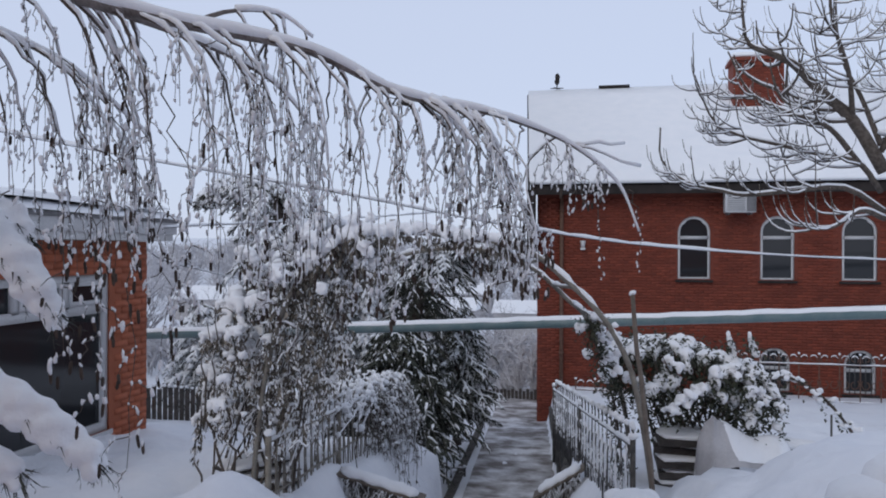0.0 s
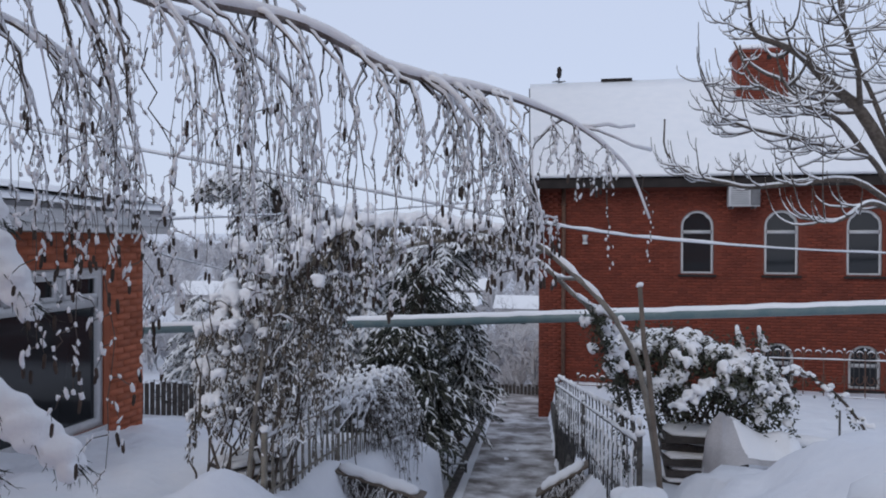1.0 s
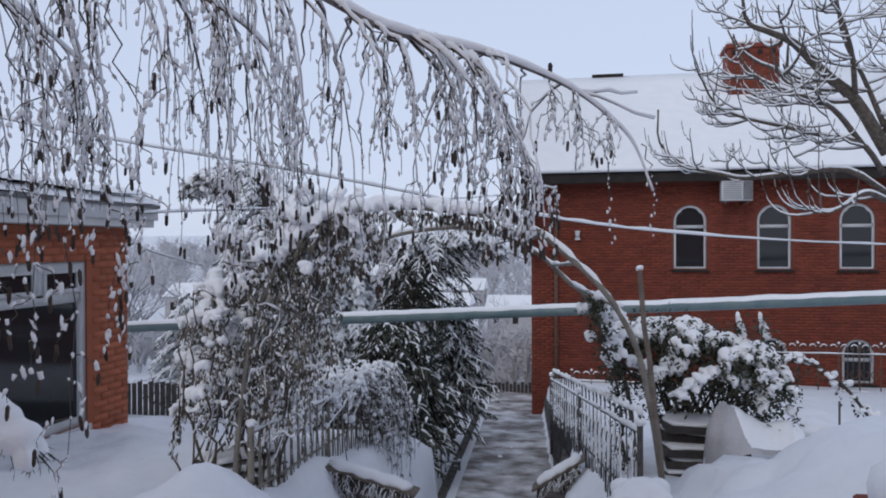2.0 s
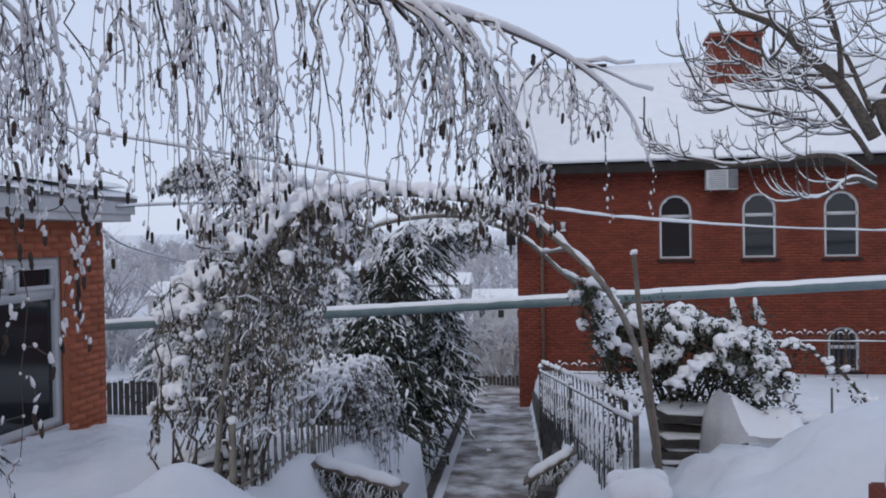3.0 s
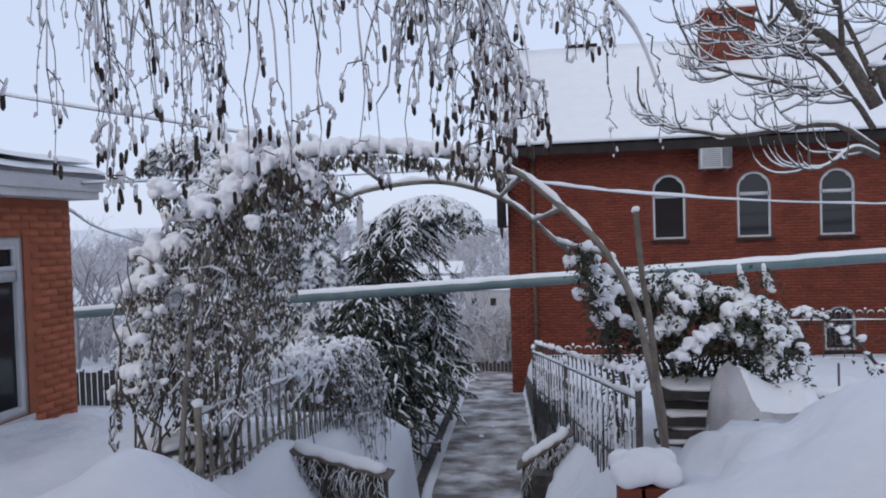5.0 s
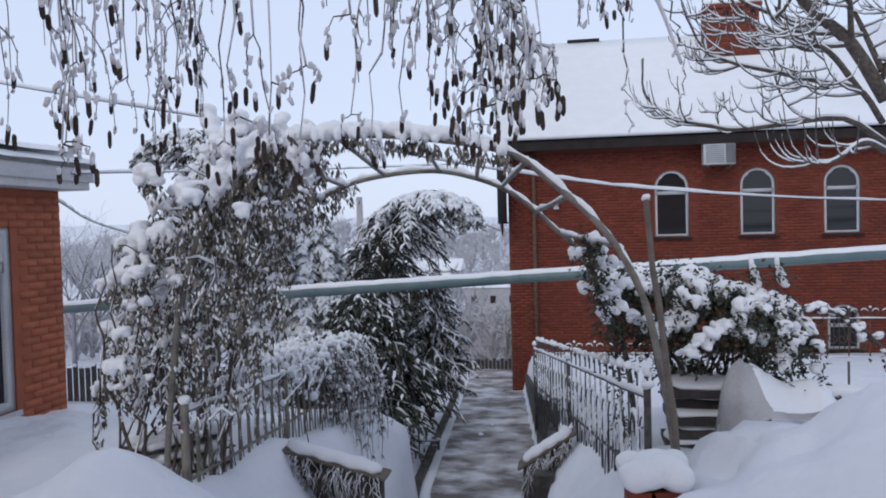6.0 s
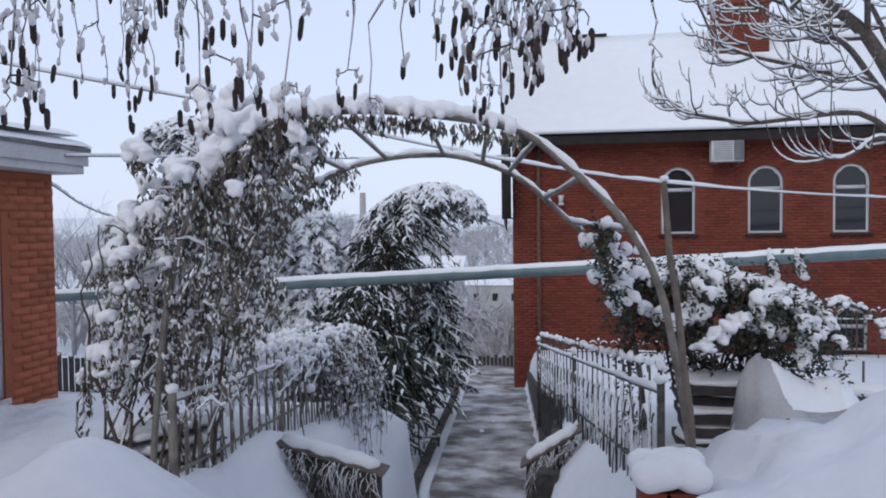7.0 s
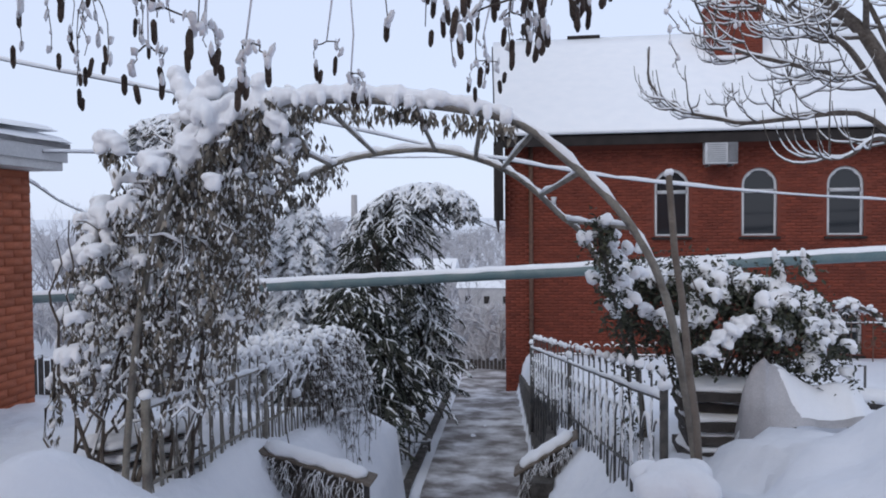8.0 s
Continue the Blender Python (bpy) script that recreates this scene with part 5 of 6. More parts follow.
# shoots standing out of the top and the side, each under its own cushion
for a, b, r in (((1.6, 8.8, 3.1), (1.45, 8.9, 3.44), 0.075), ((1.7, 8.6, 3.15), (1.8, 8.6, 3.34), 0.07), ((1.3, 8.9, 2.8), (1.08, 8.9, 2.9), 0.055), ((1.1, 8.9, 2.65), (0.83, 8.9, 2.68), 0.035), ((1.25, 8.7, 3.0), (1.12, 8.7, 3.08), 0.06), ((0.9, 8.9, 2.4), (0.68, 8.95, 2.42), 0.045), ((0.8, 8.9, 1.9), (0.6, 8.95, 1.75), 0.035), ((0.75, 8.9, 1.9), (0.58, 9.0, 1.5), 0.03)):
    p = curve(a, b, (np.array(a) + np.array(b)) / 2 + np.array([0, 0, 0.05]), 7, 0.006, rnd)
    tube(st, p, np.linspace(0.008, 0.004, 7), 5)
    for q in p[1:]:
        tassel(q + np.array([0, 0, -0.01]), 9, 0.09, 0.1)
        blob(sn, q + np.array([0, -0.01, r * 0.5]), r * 0.85, r * 0.8, r * 0.62, rnd, 0.18)
    blob(sn, p[-1] + np.array([0, -0.02, -r * 0.4]), r * 0.6, r * 0.55, r * 0.8, rnd, 0.2)
put("brushwood", st, BARK, vine, "tangled brown stems")
put("foliage", lf, DRY_LEAF, vine, "dry hanging leaves", False)
merge_snow(put("snow", sn, SNOW, vine, "clumps of snow"), 0.0085, 4)
put("snow", bits, SNOW, vine, "flakes of snow on the leaves")
put("snow", bits_stem, SNOW, vine, "snow along the stems")

# weeping shrub over the far end of the left fence
rnd = random.Random(61)
shrub = empty("weeping_shrub", "low shrub with arching twigs weighed down by snow over the fence", "shrub")
st, lf, sn = Acc(), Acc(), Acc()
for k in range(170):
    a = np.array([rnd.uniform(0.65, 1.38), rnd.uniform(10.2, 12.3), 0.0])
    a[2] = float(np.interp(a[0], [0.75, 1.5, 1.8], [1.62, 1.66, 1.5])) - rnd.random() * 0.12
    out = rnd.uniform(-0.1, 0.12)
    drop = rnd.uniform(0.15, 0.95) if a[0] > 1.35 and a[1] > 11.2 else rnd.uniform(0.08, 0.28)
    b = a + np.array([out, rnd.gauss(-0.15, 0.25), -drop])
    p = curve(a, b, a + np.array([out * 0.9, 0, 0.05]), 9, 0.012, rnd)
    tube(st, p, np.linspace(0.004, 0.002, 9), 4)
    snow_on(sn, p, 0.003, 0.9, 1.5, 5, rnd, 0.004)
    for q in p[::2]:
        for _ in range(3):
            spindle(st, q, q + unit((rnd.gauss(0, 0.5), rnd.gauss(0, 0.5), -1)) * rnd.uniform(0.03, 0.09), 0.003, 1, 3)
        if rnd.random() < 0.8:
            r = rnd.uniform(0.012, 0.034)
            blob(sn, q + np.array([0, 0, 0.01]), r, r, r * rnd.uniform(0.6, 1.3), rnd, 0.25)
for k in range(14):
    p0 = np.array([rnd.uniform(0.9, 1.6), rnd.uniform(10.3, 12.1), 0.6])
    tube(st, curve(p0, p0 + np.array([rnd.gauss(0, 0.1), rnd.gauss(0, 0.1), 1.0]), None, 6, 0.02, rnd), 0.005, 4)
for k in range(120):
    a = np.array([rnd.uniform(1.2, 1.45), rnd.uniform(11.2, 12.6), rnd.uniform(1.15, 1.6)])
    b = np.array([a[0] + rnd.uniform(0.08, 0.32), a[1] - rnd.uniform(0, 0.3), rnd.uniform(-0.1, 0.9)])
    p = curve(a, b, (b[0], (a[1] + b[1]) / 2, a[2] + 0.02), 10, 0.014, rnd)
    tube(st, p, np.linspace(0.004, 0.002, 10), 4)
    snow_on(sn, p, 0.002, 0.9, 0.8, 5, rnd, 0.003)
    for q in p[::2]:
        for _ in range(7):
            spindle(st, q, q + unit((rnd.gauss(0, 0.5), rnd.gauss(0, 0.5), -1)) * rnd.uniform(0.03, 0.1), 0.003, 1, 3)
        if rnd.random() < 0.55:
            r = rnd.uniform(0.008, 0.02)
            blob(sn, q, r, r, r * rnd.uniform(0.8, 1.6), rnd, 0.3)
put("brushwood", st, BARK, shrub)
put("snow", sn, SNOW, shrub, "crust of snow on the twigs")

# dry grass hanging over the wing walls
rnd = random.Random(66)
for x0, x1, y, z0, z1 in ((1.5, 2.19, 9.91, 1.08, 0.91), (3.59, 3.21, 10.78, 0.99, 0.74)):
    gz = empty("dry_grass", "frosted dry grass hanging over the wing wall", "grass")
    st, sn = Acc(), Acc()
    for k in range(210):
        u = rnd.random()
        a = np.array([x0 + (x1 - x0) * u, y - 0.02, z0 + (z1 - z0) * u - rnd.random() * 0.12])
        b = a + np.array([rnd.gauss(0, 0.05), -rnd.uniform(0.02, 0.1), -rnd.uniform(0.06, 0.26)])
        p = curve(a, b, (a + b) / 2 + np.array([0, -0.05, 0.05]), 6, 0.006, rnd)
        tube(st, p, 0.0016, 4)
        if rnd.random() < 0.5:
            snow_on(sn, p, 0.0016, 0.9, 1.1, 5, rnd, 0.0018)
    put("brushwood", st, BARK, gz)
    put("snow", sn, SNOW, gz)

# evergreen bush behind the covered pile
rnd = random.Random(71)
bush = empty("evergreen_bush", "dark evergreen bush bowed under rounded pads of snow", "bush")
st, lf, sn = Acc(), Acc(), Acc()
BX, BT = [3.72, 3.9, 4.15, 4.43, 4.6, 4.8, 5.0, 5.15], [2.36, 2.4, 2.4, 2.4, 2.34, 2.28, 2.2, 2.0]
for k in range(40):
    a = np.array([rnd.uniform(4.3, 4.8), rnd.uniform(9.7, 10.1), 1.2])
    x = rnd.uniform(3.9, 5.1)
    b = np.array([x, rnd.uniform(9.4, 10.4), float(np.interp(x, BX, BT)) - 0.08])
    tube(st, curve(a, b, (a + b) / 2 + np.array([0, 0, 0.2]), 8, 0.015, rnd), np.linspace(0.012, 0.004, 8), 5)


def green(p, n, spread):
    for _ in range(n):
        q = p + np.array([rnd.gauss(0, spread), rnd.gauss(0, spread), rnd.gauss(0, spread)])
        l = rnd.uniform(0.025, 0.05)
        leaf(lf, q, unit((rnd.gauss(0, 0.8), rnd.gauss(0, 0.8), rnd.gauss(-0.5, 0.6))) * l, l * 0.32, unit((rnd.gauss(0, 1), rnd.gauss(0, 1), rnd.gauss(0, 0.4))))


for k in range(620):
    x = rnd.uniform(3.88, 5.12)
    top = float(np.interp(x, BX, BT))
    bot = float(np.interp(x, [3.88, 4.1, 4.3, 5.0, 5.12], [1.95, 1.7, 1.55, 1.6, 1.8]))
    z = bot + (top - bot) * rnd.random() ** 0.8
    yr = 0.5 * math.sin(math.pi * min(1, max(0.15, (z - bot) / (top - bot + 0.25))))
    p = np.array([x, 9.9 + rnd.uniform(-1, 1) * yr, z])
    green(p, 11, 0.04)
    if rnd.random() < 0.08 + 0.12 * (z - bot) / (top - bot):
        r = rnd.uniform(0.008, 0.018)
        blob(sn, p + np.array([0, -0.02, 0.02]), r, r, r * 0.8, rnd, 0.25)
for k in range(190):
    x = rnd.uniform(3.78, 5.1)
    y = rnd.uniform(9.4, 10.3)
    z = float(np.interp(x, BX, BT)) - 0.55 * (y - 9.9) ** 2 - (0.08 * rnd.random() if y > 9.6 else rnd.uniform(0.0, 0.28))
    r = rnd.uniform(0.036, 0.06)
    blob(sn, (x, y, z), r * rnd.uniform(0.9, 1.2), r, r * rnd.uniform(0.6, 0.85), rnd, 0.16)
    for _ in range(2):
        blob(sn, (x + rnd.uniform(-0.6, 0.6) * r, y - r * rnd.uniform(0.3, 0.9), z - r * rnd.uniform(0.3, 1.0)), r * 0.5, r * 0.45, r * rnd.uniform(0.5, 0.9), rnd, 0.2)
    green(np.array([x, y - 0.05, z - 0.08]), 26, 0.045)
for x, z in ((4.77, 2.4), (4.93, 2.4)):
    for k in range(5):
        u = k / 4
        blob(sn, (x + 0.04 * u, 9.78, z + 0.05 - 0.14 * u), 0.018 + 0.018 * u, 0.02 + 0.015 * u, 0.035, rnd, 0.2)
    green(np.array([x + 0.01, 9.76, z - 0.03]), 50, 0.03)
# leaning branch with a roll of snow, and the cane that arches over to the side
for pts, r in ((((4.27, 9.3, 1.9), (4.4, 9.32, 2.0), (4.55, 9.4, 2.08)), 0.045), (((5.0, 9.7, 2.12), (5.2, 9.7, 2.14), (5.38, 9.75, 2.05), (5.55, 9.8, 1.9), (5.68, 9.8, 1.72), (5.74, 9.8, 1.6)), 0.045)):
    p = smooth_line(pts, 16)
    tube(st, p, 0.012, 6)
    for q in p:
        pad(q + np.array([0, 0, 0.02]), r * 0.72, 2)
        green(q + np.array([0, 0, -0.03]), 7, 0.03)
put("brushwood", st, BARK, bush)
put("foliage", lf, GREEN_LEAF, bush, "small dark green leaves", False)
merge_snow(put("snow", sn, SNOW, bush, "rounded pads of snow"), 0.008, 4)

# ivy on the back foot of the arch
rnd = random.Random(72)
ivy = empty("ivy", "green ivy climbing the arch foot with snow on top", "plant")
lf, sn, st = Acc(), Acc(), Acc()
line = smooth_line([(3.95, 9.9, 1.2), (3.9, 9.7, 1.8), (3.8, 9.3, 2.2), (3.72, 9.0, 2.5), (3.7, 8.9, 2.62)], 40)
tube(st, line, 0.01, 6)
for q in line:
    green(q, 22, 0.05)
for k in range(30):
    q = line[rnd.randrange(20, 40)] + np.array([rnd.gauss(0.03, 0.07), rnd.gauss(0, 0.05), rnd.gauss(0.02, 0.05)])
    r = rnd.uniform(0.02, 0.045)
    blob(sn, q, r, r, r * 0.9, rnd, 0.2)
put("brushwood", st, BARK, ivy)
put("foliage", lf, GREEN_LEAF, ivy, "", False)
put("snow", sn, SNOW, ivy)


# bare tree beside the brick house
rnd = random.Random(81)
bare = empty("bare_tree", "leafless tree with curved upswept branches edged with snow", "tree")
tr, br, sn = Acc(), Acc(), Acc()
tube(tr, smooth_line([(10.1, 15.9, -0.2), (9.4, 15.85, 1.7), (8.55, 15.8, 3.4), (8.05, 15.8, 4.85)], 12), np.linspace(0.2, 0.14, 12), 10)
blob(sn, (8.0, 15.8, 4.88), 0.15, 0.15, 0.06, rnd, 0.1)
MAINS = [
    [(7.95, 15.8, 4.3), (7.5, 15.75, 5.07), (7.04, 15.7, 5.5), (6.65, 15.7, 5.94), (6.3, 15.7, 6.13), (6.02, 15.7, 6.27), (5.94, 15.7, 6.58), (5.9, 15.7, 7.2)],
    [(7.9, 15.8, 4.0), (7.5, 15.5, 4.41), (6.95, 15.3, 4.51), (6.33, 15.2, 4.66), (5.77, 15.1, 4.8), (5.4, 15.1, 5.05), (5.15, 15.1, 5.7)],
    [(7.95, 15.8, 3.7), (7.34, 15.6, 4.05), (6.56, 15.5, 4.0), (5.92, 15.5, 3.95), (5.6, 15.5, 4.02), (5.11, 15.5, 4.15), (4.72, 15.5, 4.5), (4.7, 15.5, 5.0)],
    [(7.95, 15.8, 3.6), (7.5, 15.4, 3.7), (7.05, 15.2, 3.45), (6.6, 15.1, 3.5)],
    [(7.9, 15.8, 4.7), (7.75, 16.2, 5.5), (7.5, 16.4, 6.3), (7.45, 16.5, 7.5)],
    [(7.5, 15.75, 5.07), (7.3, 15.3, 5.7), (7.0, 15.1, 6.6), (7.05, 15.0, 7.6)],
    [(7.9, 15.8, 4.6), (8.3, 15.9, 5.4), (8.5, 16, 6.4), (8.5, 16, 7.6)],
    [(7.5, 15.5, 4.41), (7.0, 15.2, 4.9), (6.4, 15.0, 5.1), (5.9, 15.0, 5.4), (5.6, 15.0, 6.0)],
]


def grow(p0, way, length, r, depth):
    """A branch that first sweeps out and sags, then turns up at its tip."""
    p0, way = np.asarray(p0, float), unit(way)
    out = unit(way * np.array([1, 1, 0.25]))
    b = p0 + out * length * 0.8 + np.array([0, 0, length * rnd.uniform(0.1, 0.75)])
    c = p0 + out * length * 0.75 + np.array([0, 0, -length * rnd.uniform(0.05, 0.3)])
    p = curve(p0, b, c, 10, 0.004, rnd)
    rr = np.linspace(r, r * 0.4, 10)
    tube(br, p, rr, 5)
    snow_on(sn, p, rr, 0.85, 0.85, 5, None, 0.005)
    if depth:
        for _ in range(rnd.choice((2, 2, 3))):
            i = rnd.randrange(2, 8)
            t = unit(p[i + 1] - p[i] if i < 8 else p[i] - p[i - 1])
            d = t + np.array([rnd.gauss(0, 0.7), rnd.gauss(0, 0.5), rnd.gauss(0.1, 0.5)])
            grow(p[i], d, length * rnd.uniform(0.5, 0.8), r * 0.8, depth - 1)


for m, pts in enumerate(MAINS):
    n = 22
    p = smooth_line(pts, n)
    r = np.linspace(0.1 if m == 0 else 0.045, 0.012, n)
    tube(br, p, r, 7)
    snow_on(sn, p, r * 0.75, 0.85, 0.8, 6, None, 0.008)
    for k in range(13):
        i = rnd.randrange(3, n - 1)
        t = unit(p[i + 1] - p[i])
        grow(p[i], t + np.array([rnd.gauss(-0.15, 0.6), rnd.gauss(-0.1, 0.6), rnd.gauss(0.15, 0.5)]), rnd.uniform(0.6, 1.35) * (0.6 if p[i][0] < 6.3 else 1.0), max(0.014, r[i] * 0.4), 0 if m == 3 else 1 if k % 3 else 2)
put("trunk", tr, BARK, bare, "dark cut trunk")
put("brushwood", br, BARK, bare)
put("snow", sn, SNOW, bare, "snow lining the branches")

# ---- pile under the bush ----
rnd = random.Random(91)
tarp = empty("tarpaulin", "pale grey tarpaulin drawn to a peak over a snowy pile", "tarpaulin")
RID = np.vstack([smooth_line([(4.47, 9.32, 1.5), (4.475, 9.3, 1.7), (4.52, 9.28, 1.85), (4.585, 9.28, 1.925)], 9)[:-1], smooth_line([(4.585, 9.28, 1.925), (4.66, 9.33, 1.86), (4.76, 9.38, 1.775), (4.87, 9.42, 1.715), (5.0, 9.45, 1.72), (5.1, 9.45, 1.71), (5.18, 9.45, 1.6)], 26)])
FRT = smooth_line([(4.455, 9.26, 1.42), (4.48, 9.2, 1.44), (4.56, 9.14, 1.5), (4.65, 9.13, 1.555), (4.74, 9.16, 1.57), (4.86, 9.2, 1.555), (4.98, 9.24, 1.55), (5.08, 9.26, 1.57), (5.16, 9.32, 1.55)], 34)
BCK = smooth_line([(4.46, 9.42, 1.42), (4.5, 9.5, 1.5), (4.6, 9.55, 1.6), (4.72, 9.6, 1.62), (4.9, 9.62, 1.62), (5.05, 9.62, 1.6), (5.16, 9.6, 1.5), (5.22, 9.55, 1.4)], 34)
for nm, mat, lift, lo in (("cloth", TARP, 0.0, -1.0), ("snow", SNOW, 0.02, -0.85)):
    a = Acc()
    rows = []
    for v in np.linspace(lo, 1, 18):
        row = []
        for i in range(34):
            e = FRT[i] if v < 0 else BCK[i]
            w = abs(v) ** (1.15 if v < 0 else 1.0)
            q = RID[i] * (1 - w) + e * w
            fold = 0.008 * math.sin(i * 1.1 + 5 * v) * (1 - abs(v)) + 0.01 * math.sin(i * 0.55 + 2 * v) + 0.005 * math.sin(i * 2.3 - 3 * v)
            up = (lift * min(1, abs(v - lo) * 4) + 0.004) * fade(10, 17, i + 5 * v) - (0.04 * (1 - fade(8, 13, i + 5 * v)) if lift else 0) if lift else 0.0
            row.append(q + np.array([0, -fold * (v < 0), fold * 0.5 + up]))
        rows.append(row)
    V = [q for row in rows for q in row]
    a.add(V, [(j * 34 + i, j * 34 + i + 1, (j + 1) * 34 + i + 1, (j + 1) * 34 + i) for j in range(17) for i in range(33)])
    put(nm, a, mat, tarp, "creased grey cloth" if mat is TARP else "snow lying on the cloth")


def board_stack(label, x0, x1, y0, y1, z0, n, gap, turn, seed, solid=0.62):
    rnd = random.Random(seed)
    ob = empty("timber_stack", label, "timber stack", "timber stacks")
    for k in range(n):
        m = pose((x0 + x1) / 2 + rnd.gauss(0, 0.012), (y0 + y1) / 2 + rnd.gauss(0, 0.02), z0 + k * gap, 0, rnd.gauss(0, 1.0), turn + rnd.gauss(0, 1.2))
        bm = box_bm(-(x1 - x0) / 2, (x1 - x0) / 2, -(y1 - y0) / 2, (y1 - y0) / 2, 0, gap * solid, 0.006)
        bm.transform(m)
        part("board", bm, DARK_WOOD, ob)
        a = Acc()
        L = (x1 - x0) / 2
        pts = np.array([(u, 0, gap * solid + (0.95 - solid) * gap * 0.4) for u in np.linspace(-L, L, 12)])
        mm = np.array(m)
        pts = pts @ mm[:3, :3].T + mm[:3, 3]
        tube(a, pts, [0.04] + [(y1 - y0) / 2 + rnd.uniform(-0.01, 0.02) for _ in range(10)] + [0.04], 10, 0.16 + (0.62 - solid) * 0.25)
        put("snow", a, SNOW, ob)
    return ob


board_stack("stack of dark boards with snow between the layers under the bush", 4.2, 4.8, 9.45, 9.85, 1.27, 5, 0.088, 0, 92)
board_stack("stack of boards buried in snow behind the iron fence", 0.75, 1.35, 9.0, 9.3, 1.1, 4, 0.09, 60, 93, 0.12)
# logs or rolls lying beside the pile
for x0, x1, y, z, r in ((4.9, 5.45, 9.7, 1.6, 0.045), (5.05, 5.42, 9.35, 1.5, 0.045)):
    lg = empty("log", "dark log lying under a roll of snow beside the pile", "log", "logs")
    a = Acc()
    tube(a, [(x0, y, z), (x1, y + 0.05, z - 0.03)], r, 8)
    put("bark", a, DARK_WOOD, lg)
    a = Acc()
    tube(a, curve((x0, y, z + 0.035), (x1, y + 0.05, z + 0.005), None, 10, 0.005, rnd), [0.03] + [r * 1.35] * 8 + [0.03], 9, 0.8)
    put("snow", a, SNOW, lg)
# small dark shrub and a peg in the snow
sh = empty("small_shrub", "small dark rounded shrub half covered by snow", "shrub")
lf, sn = Acc(), Acc()
for k in range(30):
    green(np.array([6.55 + rnd.gauss(0, 0.1), 10.6 + rnd.gauss(0, 0.1), 1.45 + rnd.gauss(0, 0.08)]), 10, 0.04)
for k in range(9):
    blob(sn, (6.55 + rnd.gauss(0, 0.08), 10.55 + rnd.gauss(0, 0.08), 1.6 + rnd.gauss(0, 0.04)), 0.09, 0.09, 0.07, rnd)
put("foliage", lf, GREEN_LEAF, sh, "", False)
put("snow", sn, SNOW, sh)
a = Acc()
tube(a, [(6.3, 12.5, 0.8), (6.3, 12.5, 1.3)], 0.012, 6)
tagged(put("garden_peg", a, IRON), "thin dark metal peg standing in the snow", "peg")
pole = Acc()
tube(pole, [(0.95, 17.6, -1.8), (0.95, 17.6, -0.4)], 0.014, 6)
lp = tagged(put("garden_light", pole, IRON), "thin dark garden light pole by the path", "lamp")
a = Acc()
blob(a, (0.95, 17.6, -0.38), 0.035, 0.035, 0.06, rnd, 0.05)
put("head", a, METAL, lp)

# ---- distance ----
rnd = random.Random(101)


def far_tree(label, base, height, spread, n, seed, snowy=True):
    rnd = random.Random(seed)
    ob = empty("bare_tree", label, "tree", "far bare trees")
    tr, sn = Acc(), Acc()
    base = np.array(base, float)
    tube(tr, [base + [0, 0, -0.5], base + [0, 0, height * 0.45]], [height * 0.02, height * 0.014], 6)

    def limb(p, d, l, r, depth):
        q = p + unit(d) * l
        m = (p + q) / 2 + np.array([rnd.gauss(0, 0.06), rnd.gauss(0, 0.06), 0.05]) * l
        c = curve(p, q, m, 5)
        tube(tr if depth > 1 else sn, c, np.linspace(r, r * 0.55, 5), 4)
        if depth:
            for _ in range(3 if depth > 1 else 4):
                limb(c[rnd.randrange(2, 5)], unit(d) + np.array([rnd.gauss(0, 0.5), rnd.gauss(0, 0.5), rnd.gauss(0.15, 0.35)]), l * rnd.uniform(0.5, 0.75), r * 0.55, depth - 1)

    for k in range(n):
        az = k * 2.4 + rnd.random()
        limb(base + [0, 0, height * rnd.uniform(0.15, 0.45)], (math.cos(az) * spread, math.sin(az) * spread, 1), height * rnd.uniform(0.3, 0.42), height * 0.008, 3)
    put("trunk", tr, HAZED_BARK, ob)
    put("brushwood", sn, HAZED_TREE, ob, "frosted twigs, paled for haze")


# bark lightened to carry the distance haze; no mist is modelled
HAZED_BARK = material("hazed_bark", (0.2, 0.19, 0.2), 0.9, (0.3, 0.29, 0.31), 2, 20, 0.2)
for x, y, h, sp in ((-14.5, 30, 5.2, 0.55), (-12, 32, 4.6, 0.5), (-16.5, 34, 5.5, 0.6), (-10.5, 36, 5.0, 0.55), (-8, 40, 4.8, 0.6), (-13, 26, 3.6, 0.6), (-19, 38, 6, 0.6), (-5, 46, 5.0, 0.6), (-1.5, 48, 4.4, 0.6), (1.2, 50, 4.2, 0.6)):
    far_tree("frosted bare tree down the slope", (x, y, float(ground_z(x, y))), h, sp, 7, int(y * 7 + x))


def thicket(name, label, x0, x1, y0, y1, n, h, mat, seed):
    """Far woods as many small tufts and stems."""
    rnd = random.Random(seed)
    a = Acc()
    for k in range(n):
        x, y = rnd.uniform(x0, x1), rnd.uniform(y0, y1)
        z = float(ground_z(x, y))
        hh = h * rnd.uniform(0.5, 1.2)
        for j in range(9):
            d = np.array([rnd.gauss(0, 0.28), rnd.gauss(0, 0.28), 1]) * hh * rnd.uniform(0.5, 1)
            p = np.array([x, y, z + rnd.uniform(0, 0.3) * hh])
            spindle(a, p, p + d, hh * 0.035, 1, 3)
            for i in range(3):
                q = p + d * rnd.uniform(0.3, 0.9)
                spindle(a, q, q + np.array([rnd.gauss(0, 0.25), rnd.gauss(0, 0.25), rnd.uniform(0.05, 0.35)]) * hh, hh * 0.022, 1, 3)
    tagged(put(name, a, mat, smooth=False), label, "woods", kind="stuff")


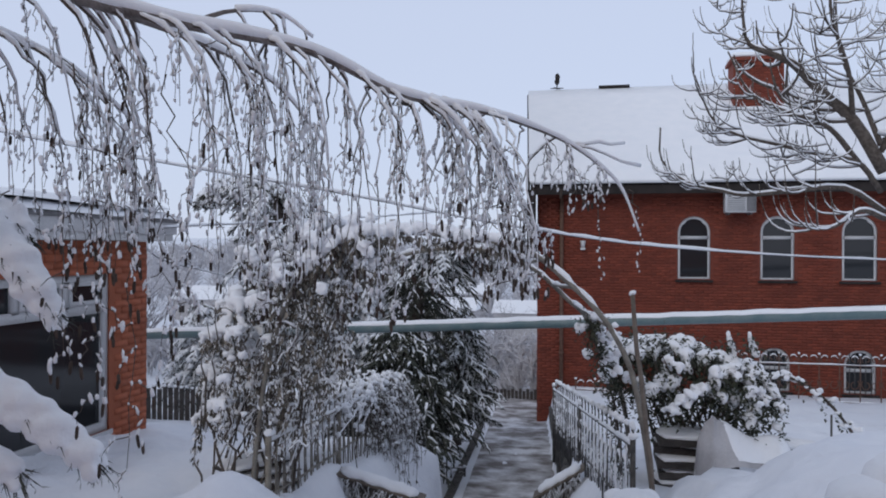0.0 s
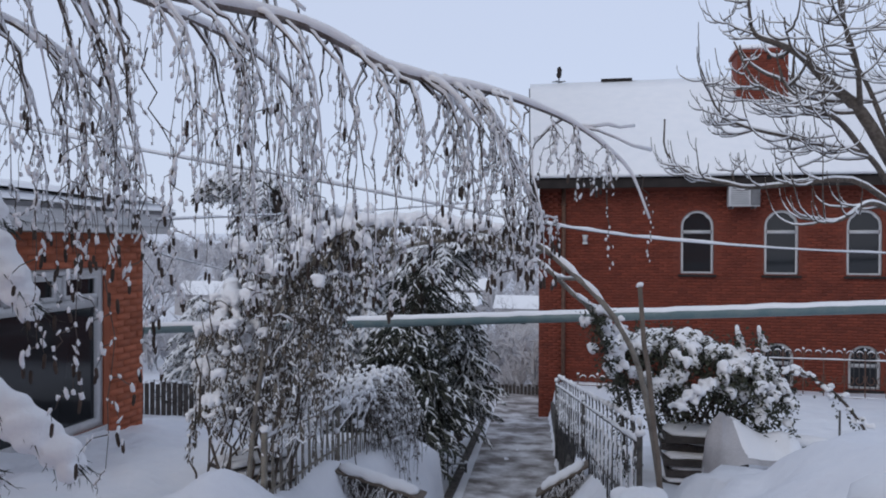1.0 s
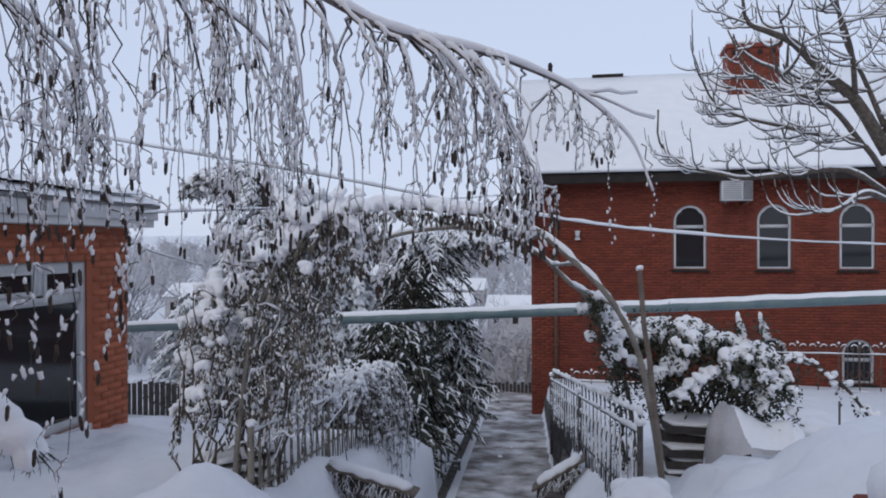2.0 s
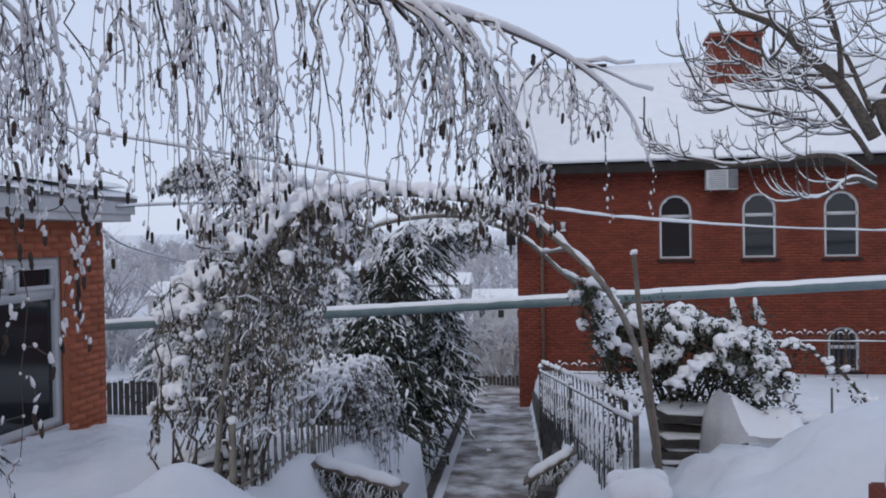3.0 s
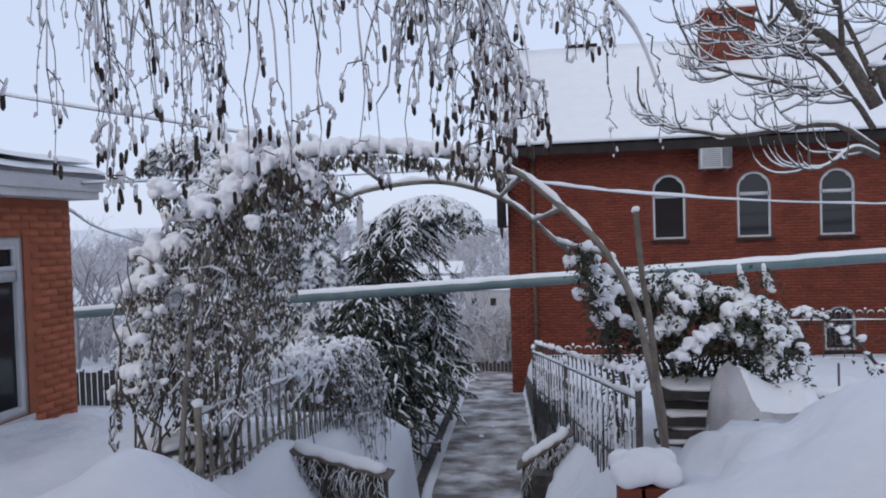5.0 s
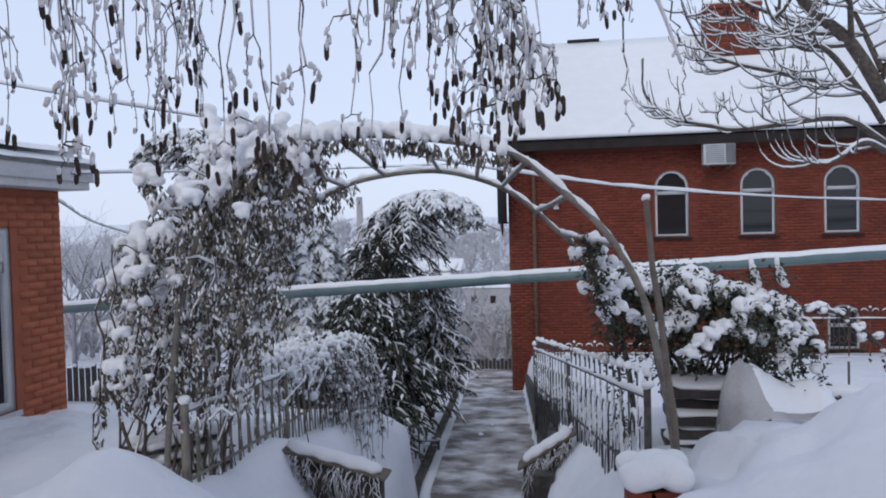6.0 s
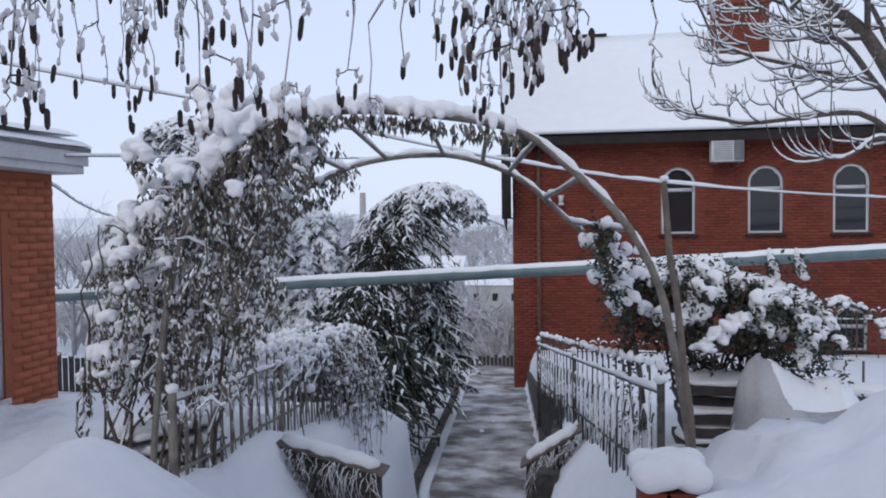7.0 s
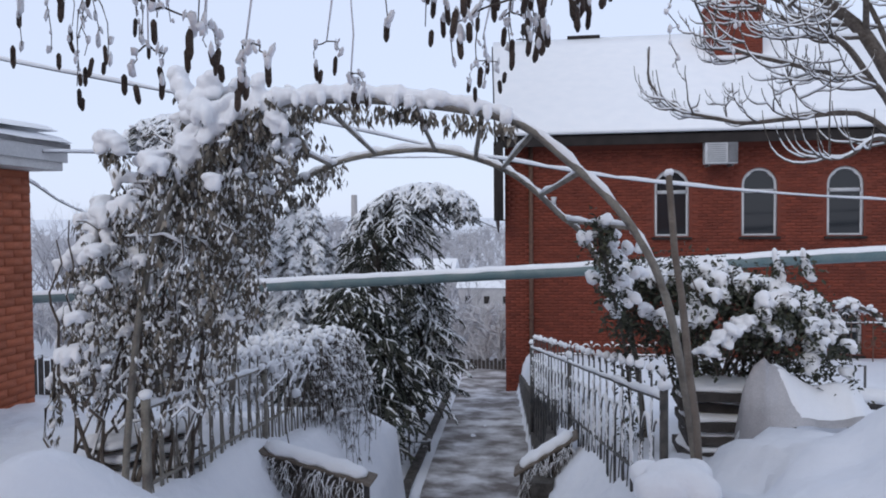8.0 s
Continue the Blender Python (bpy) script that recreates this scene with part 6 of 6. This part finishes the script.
thicket("scrub", "snow-frosted scrub on the slope below the garden", -26, 2.2, 30, 60, 420, 2.0, HAZED_TREE, 102)
thicket("scrub", "frosted bushes beyond the end of the path", -1.5, 2.3, 30.2, 42, 110, 0.8, HAZED_TREE, 103)
thicket("far_woods", "far hazy woods on the valley side", -160, 60, 130, 330, 900, 7.0, HAZED_TREE, 104)

fence = empty("picket_fence", "dark wooden fence behind the small house with snow in front", "fence")
sn = Acc()
for k in range(46):
    x = -7.2 + k * 0.11
    y = 16.2 + 0.01 * k
    z = float(ground_z(x, y))
    part("picket", box_bm(x, x + 0.085, y, y + 0.025, z - 0.3, z + 0.62 + 0.05 * math.sin(k * 3.7)), DARK_WOOD, fence)
    blob(sn, (x + 0.04, y, z + 0.64), 0.05, 0.03, 0.03, rnd, low=True)
put("snow", sn, SNOW, fence)
fence = empty("picket_fence", "weathered wooden fence across the end of the path", "fence")
for k in range(30):
    x = -1.2 + k * 0.13
    z = -2.35
    part("picket", box_bm(x, x + 0.1, 29.4, 29.43, z - 0.3, z + 0.62 + 0.04 * math.sin(k * 2.9)), DARK_WOOD, fence)


def far_house(label, x, y, w, d, h, seed):
    rnd = random.Random(seed)
    z = float(ground_z(x, y))
    ob = empty("far_house", label, "house", "far houses")
    part("wall", box_bm(x - w / 2, x + w / 2, y - d / 2, y + d / 2, z - 3, z + h, 0.02), FAR_WALL, ob)
    bm = bmesh.new()
    q = [(x - w / 2 - 0.4, y - d / 2 - 0.4, z + h), (x + w / 2 + 0.4, y - d / 2 - 0.4, z + h), (x + w / 2 + 0.4, y + d / 2 + 0.4, z + h), (x - w / 2 - 0.4, y + d / 2 + 0.4, z + h), (x - w / 2 - 0.4, y, z + h + d * 0.3), (x + w / 2 + 0.4, y, z + h + d * 0.3)]
    vs = [bm.verts.new(p) for p in q]
    for f in ((0, 1, 5, 4), (3, 4, 5, 2), (0, 4, 3), (1, 2, 5), (0, 3, 2, 1)):
        bm.faces.new([vs[i] for i in f])
    part("roof", bm, SNOW, ob, "snow-covered roof")
    for k in range(max(2, int(w / 3))):
        u = x - w / 2 + (k + 0.5) * w / max(2, int(w / 3))
        part("window", box_bm(u - 0.5, u + 0.5, y - d / 2 - 0.05, y - d / 2 + 0.05, z + h * 0.45, z + h * 0.45 + 1.3), DARK_TRIM, ob)


for x, y, w, d, h in ((-18, 120, 7, 6, 5.5), (-9, 140, 10, 7, 5), (-26, 170, 14, 8, 6), (-45, 190, 12, 8, 6), (-60, 120, 9, 7, 4), (-34, 110, 8, 7, 4)):
    far_house("far grey house with a snowy roof in the valley", x, y, w, d, h, int(x))
a = Acc()
tube(a, [(-36.4, 150, -14), (-36.4, 150, 8.9)], [0.9, 0.6], 10)
tagged(put("factory_chimney", a, FAR_WALL), "tall grey chimney far off in the valley", "chimney")
mast = Acc()
for dx in (-0.35, 0.35):
    tube(mast, [(-16 + dx, 120, -12), (-16 + dx * 0.3, 120, 3.2)], 0.07, 4)
for k in range(12):
    z = -9 + k
    tube(mast, [(-16 - 0.3, 120, z), (-16 + 0.3, 120, z + 0.9)], 0.05, 4)
tagged(put("lattice_mast", mast, METAL), "thin lattice mast rising from the far houses", "mast")

# ---- bricks laid on the walls ----
lay_bricks(small, SM, 2.5, 11.745, -0.1, 3.19, [hole], ORANGE_PIECE, 0.25, 0.077, lambda u, w: u > 9.0 and w > 0.5, 5)
lay_bricks(house, FM, 2.11, 16.45, -2.4, 4.6, house_holes, BRICK_PIECE, 0.25, 0.08, lambda u, w: u < 5.6 and 0.3 < w < 2.4, 6)
SIDE_OUT = pose(2.1, 0, 0, 0, 0, -90)
lay_bricks(house, SIDE_OUT, -34, -25.01, -3.5, 4.7, [], BRICK_PIECE, 0.25, 0.08, lambda u, w: False, 7)
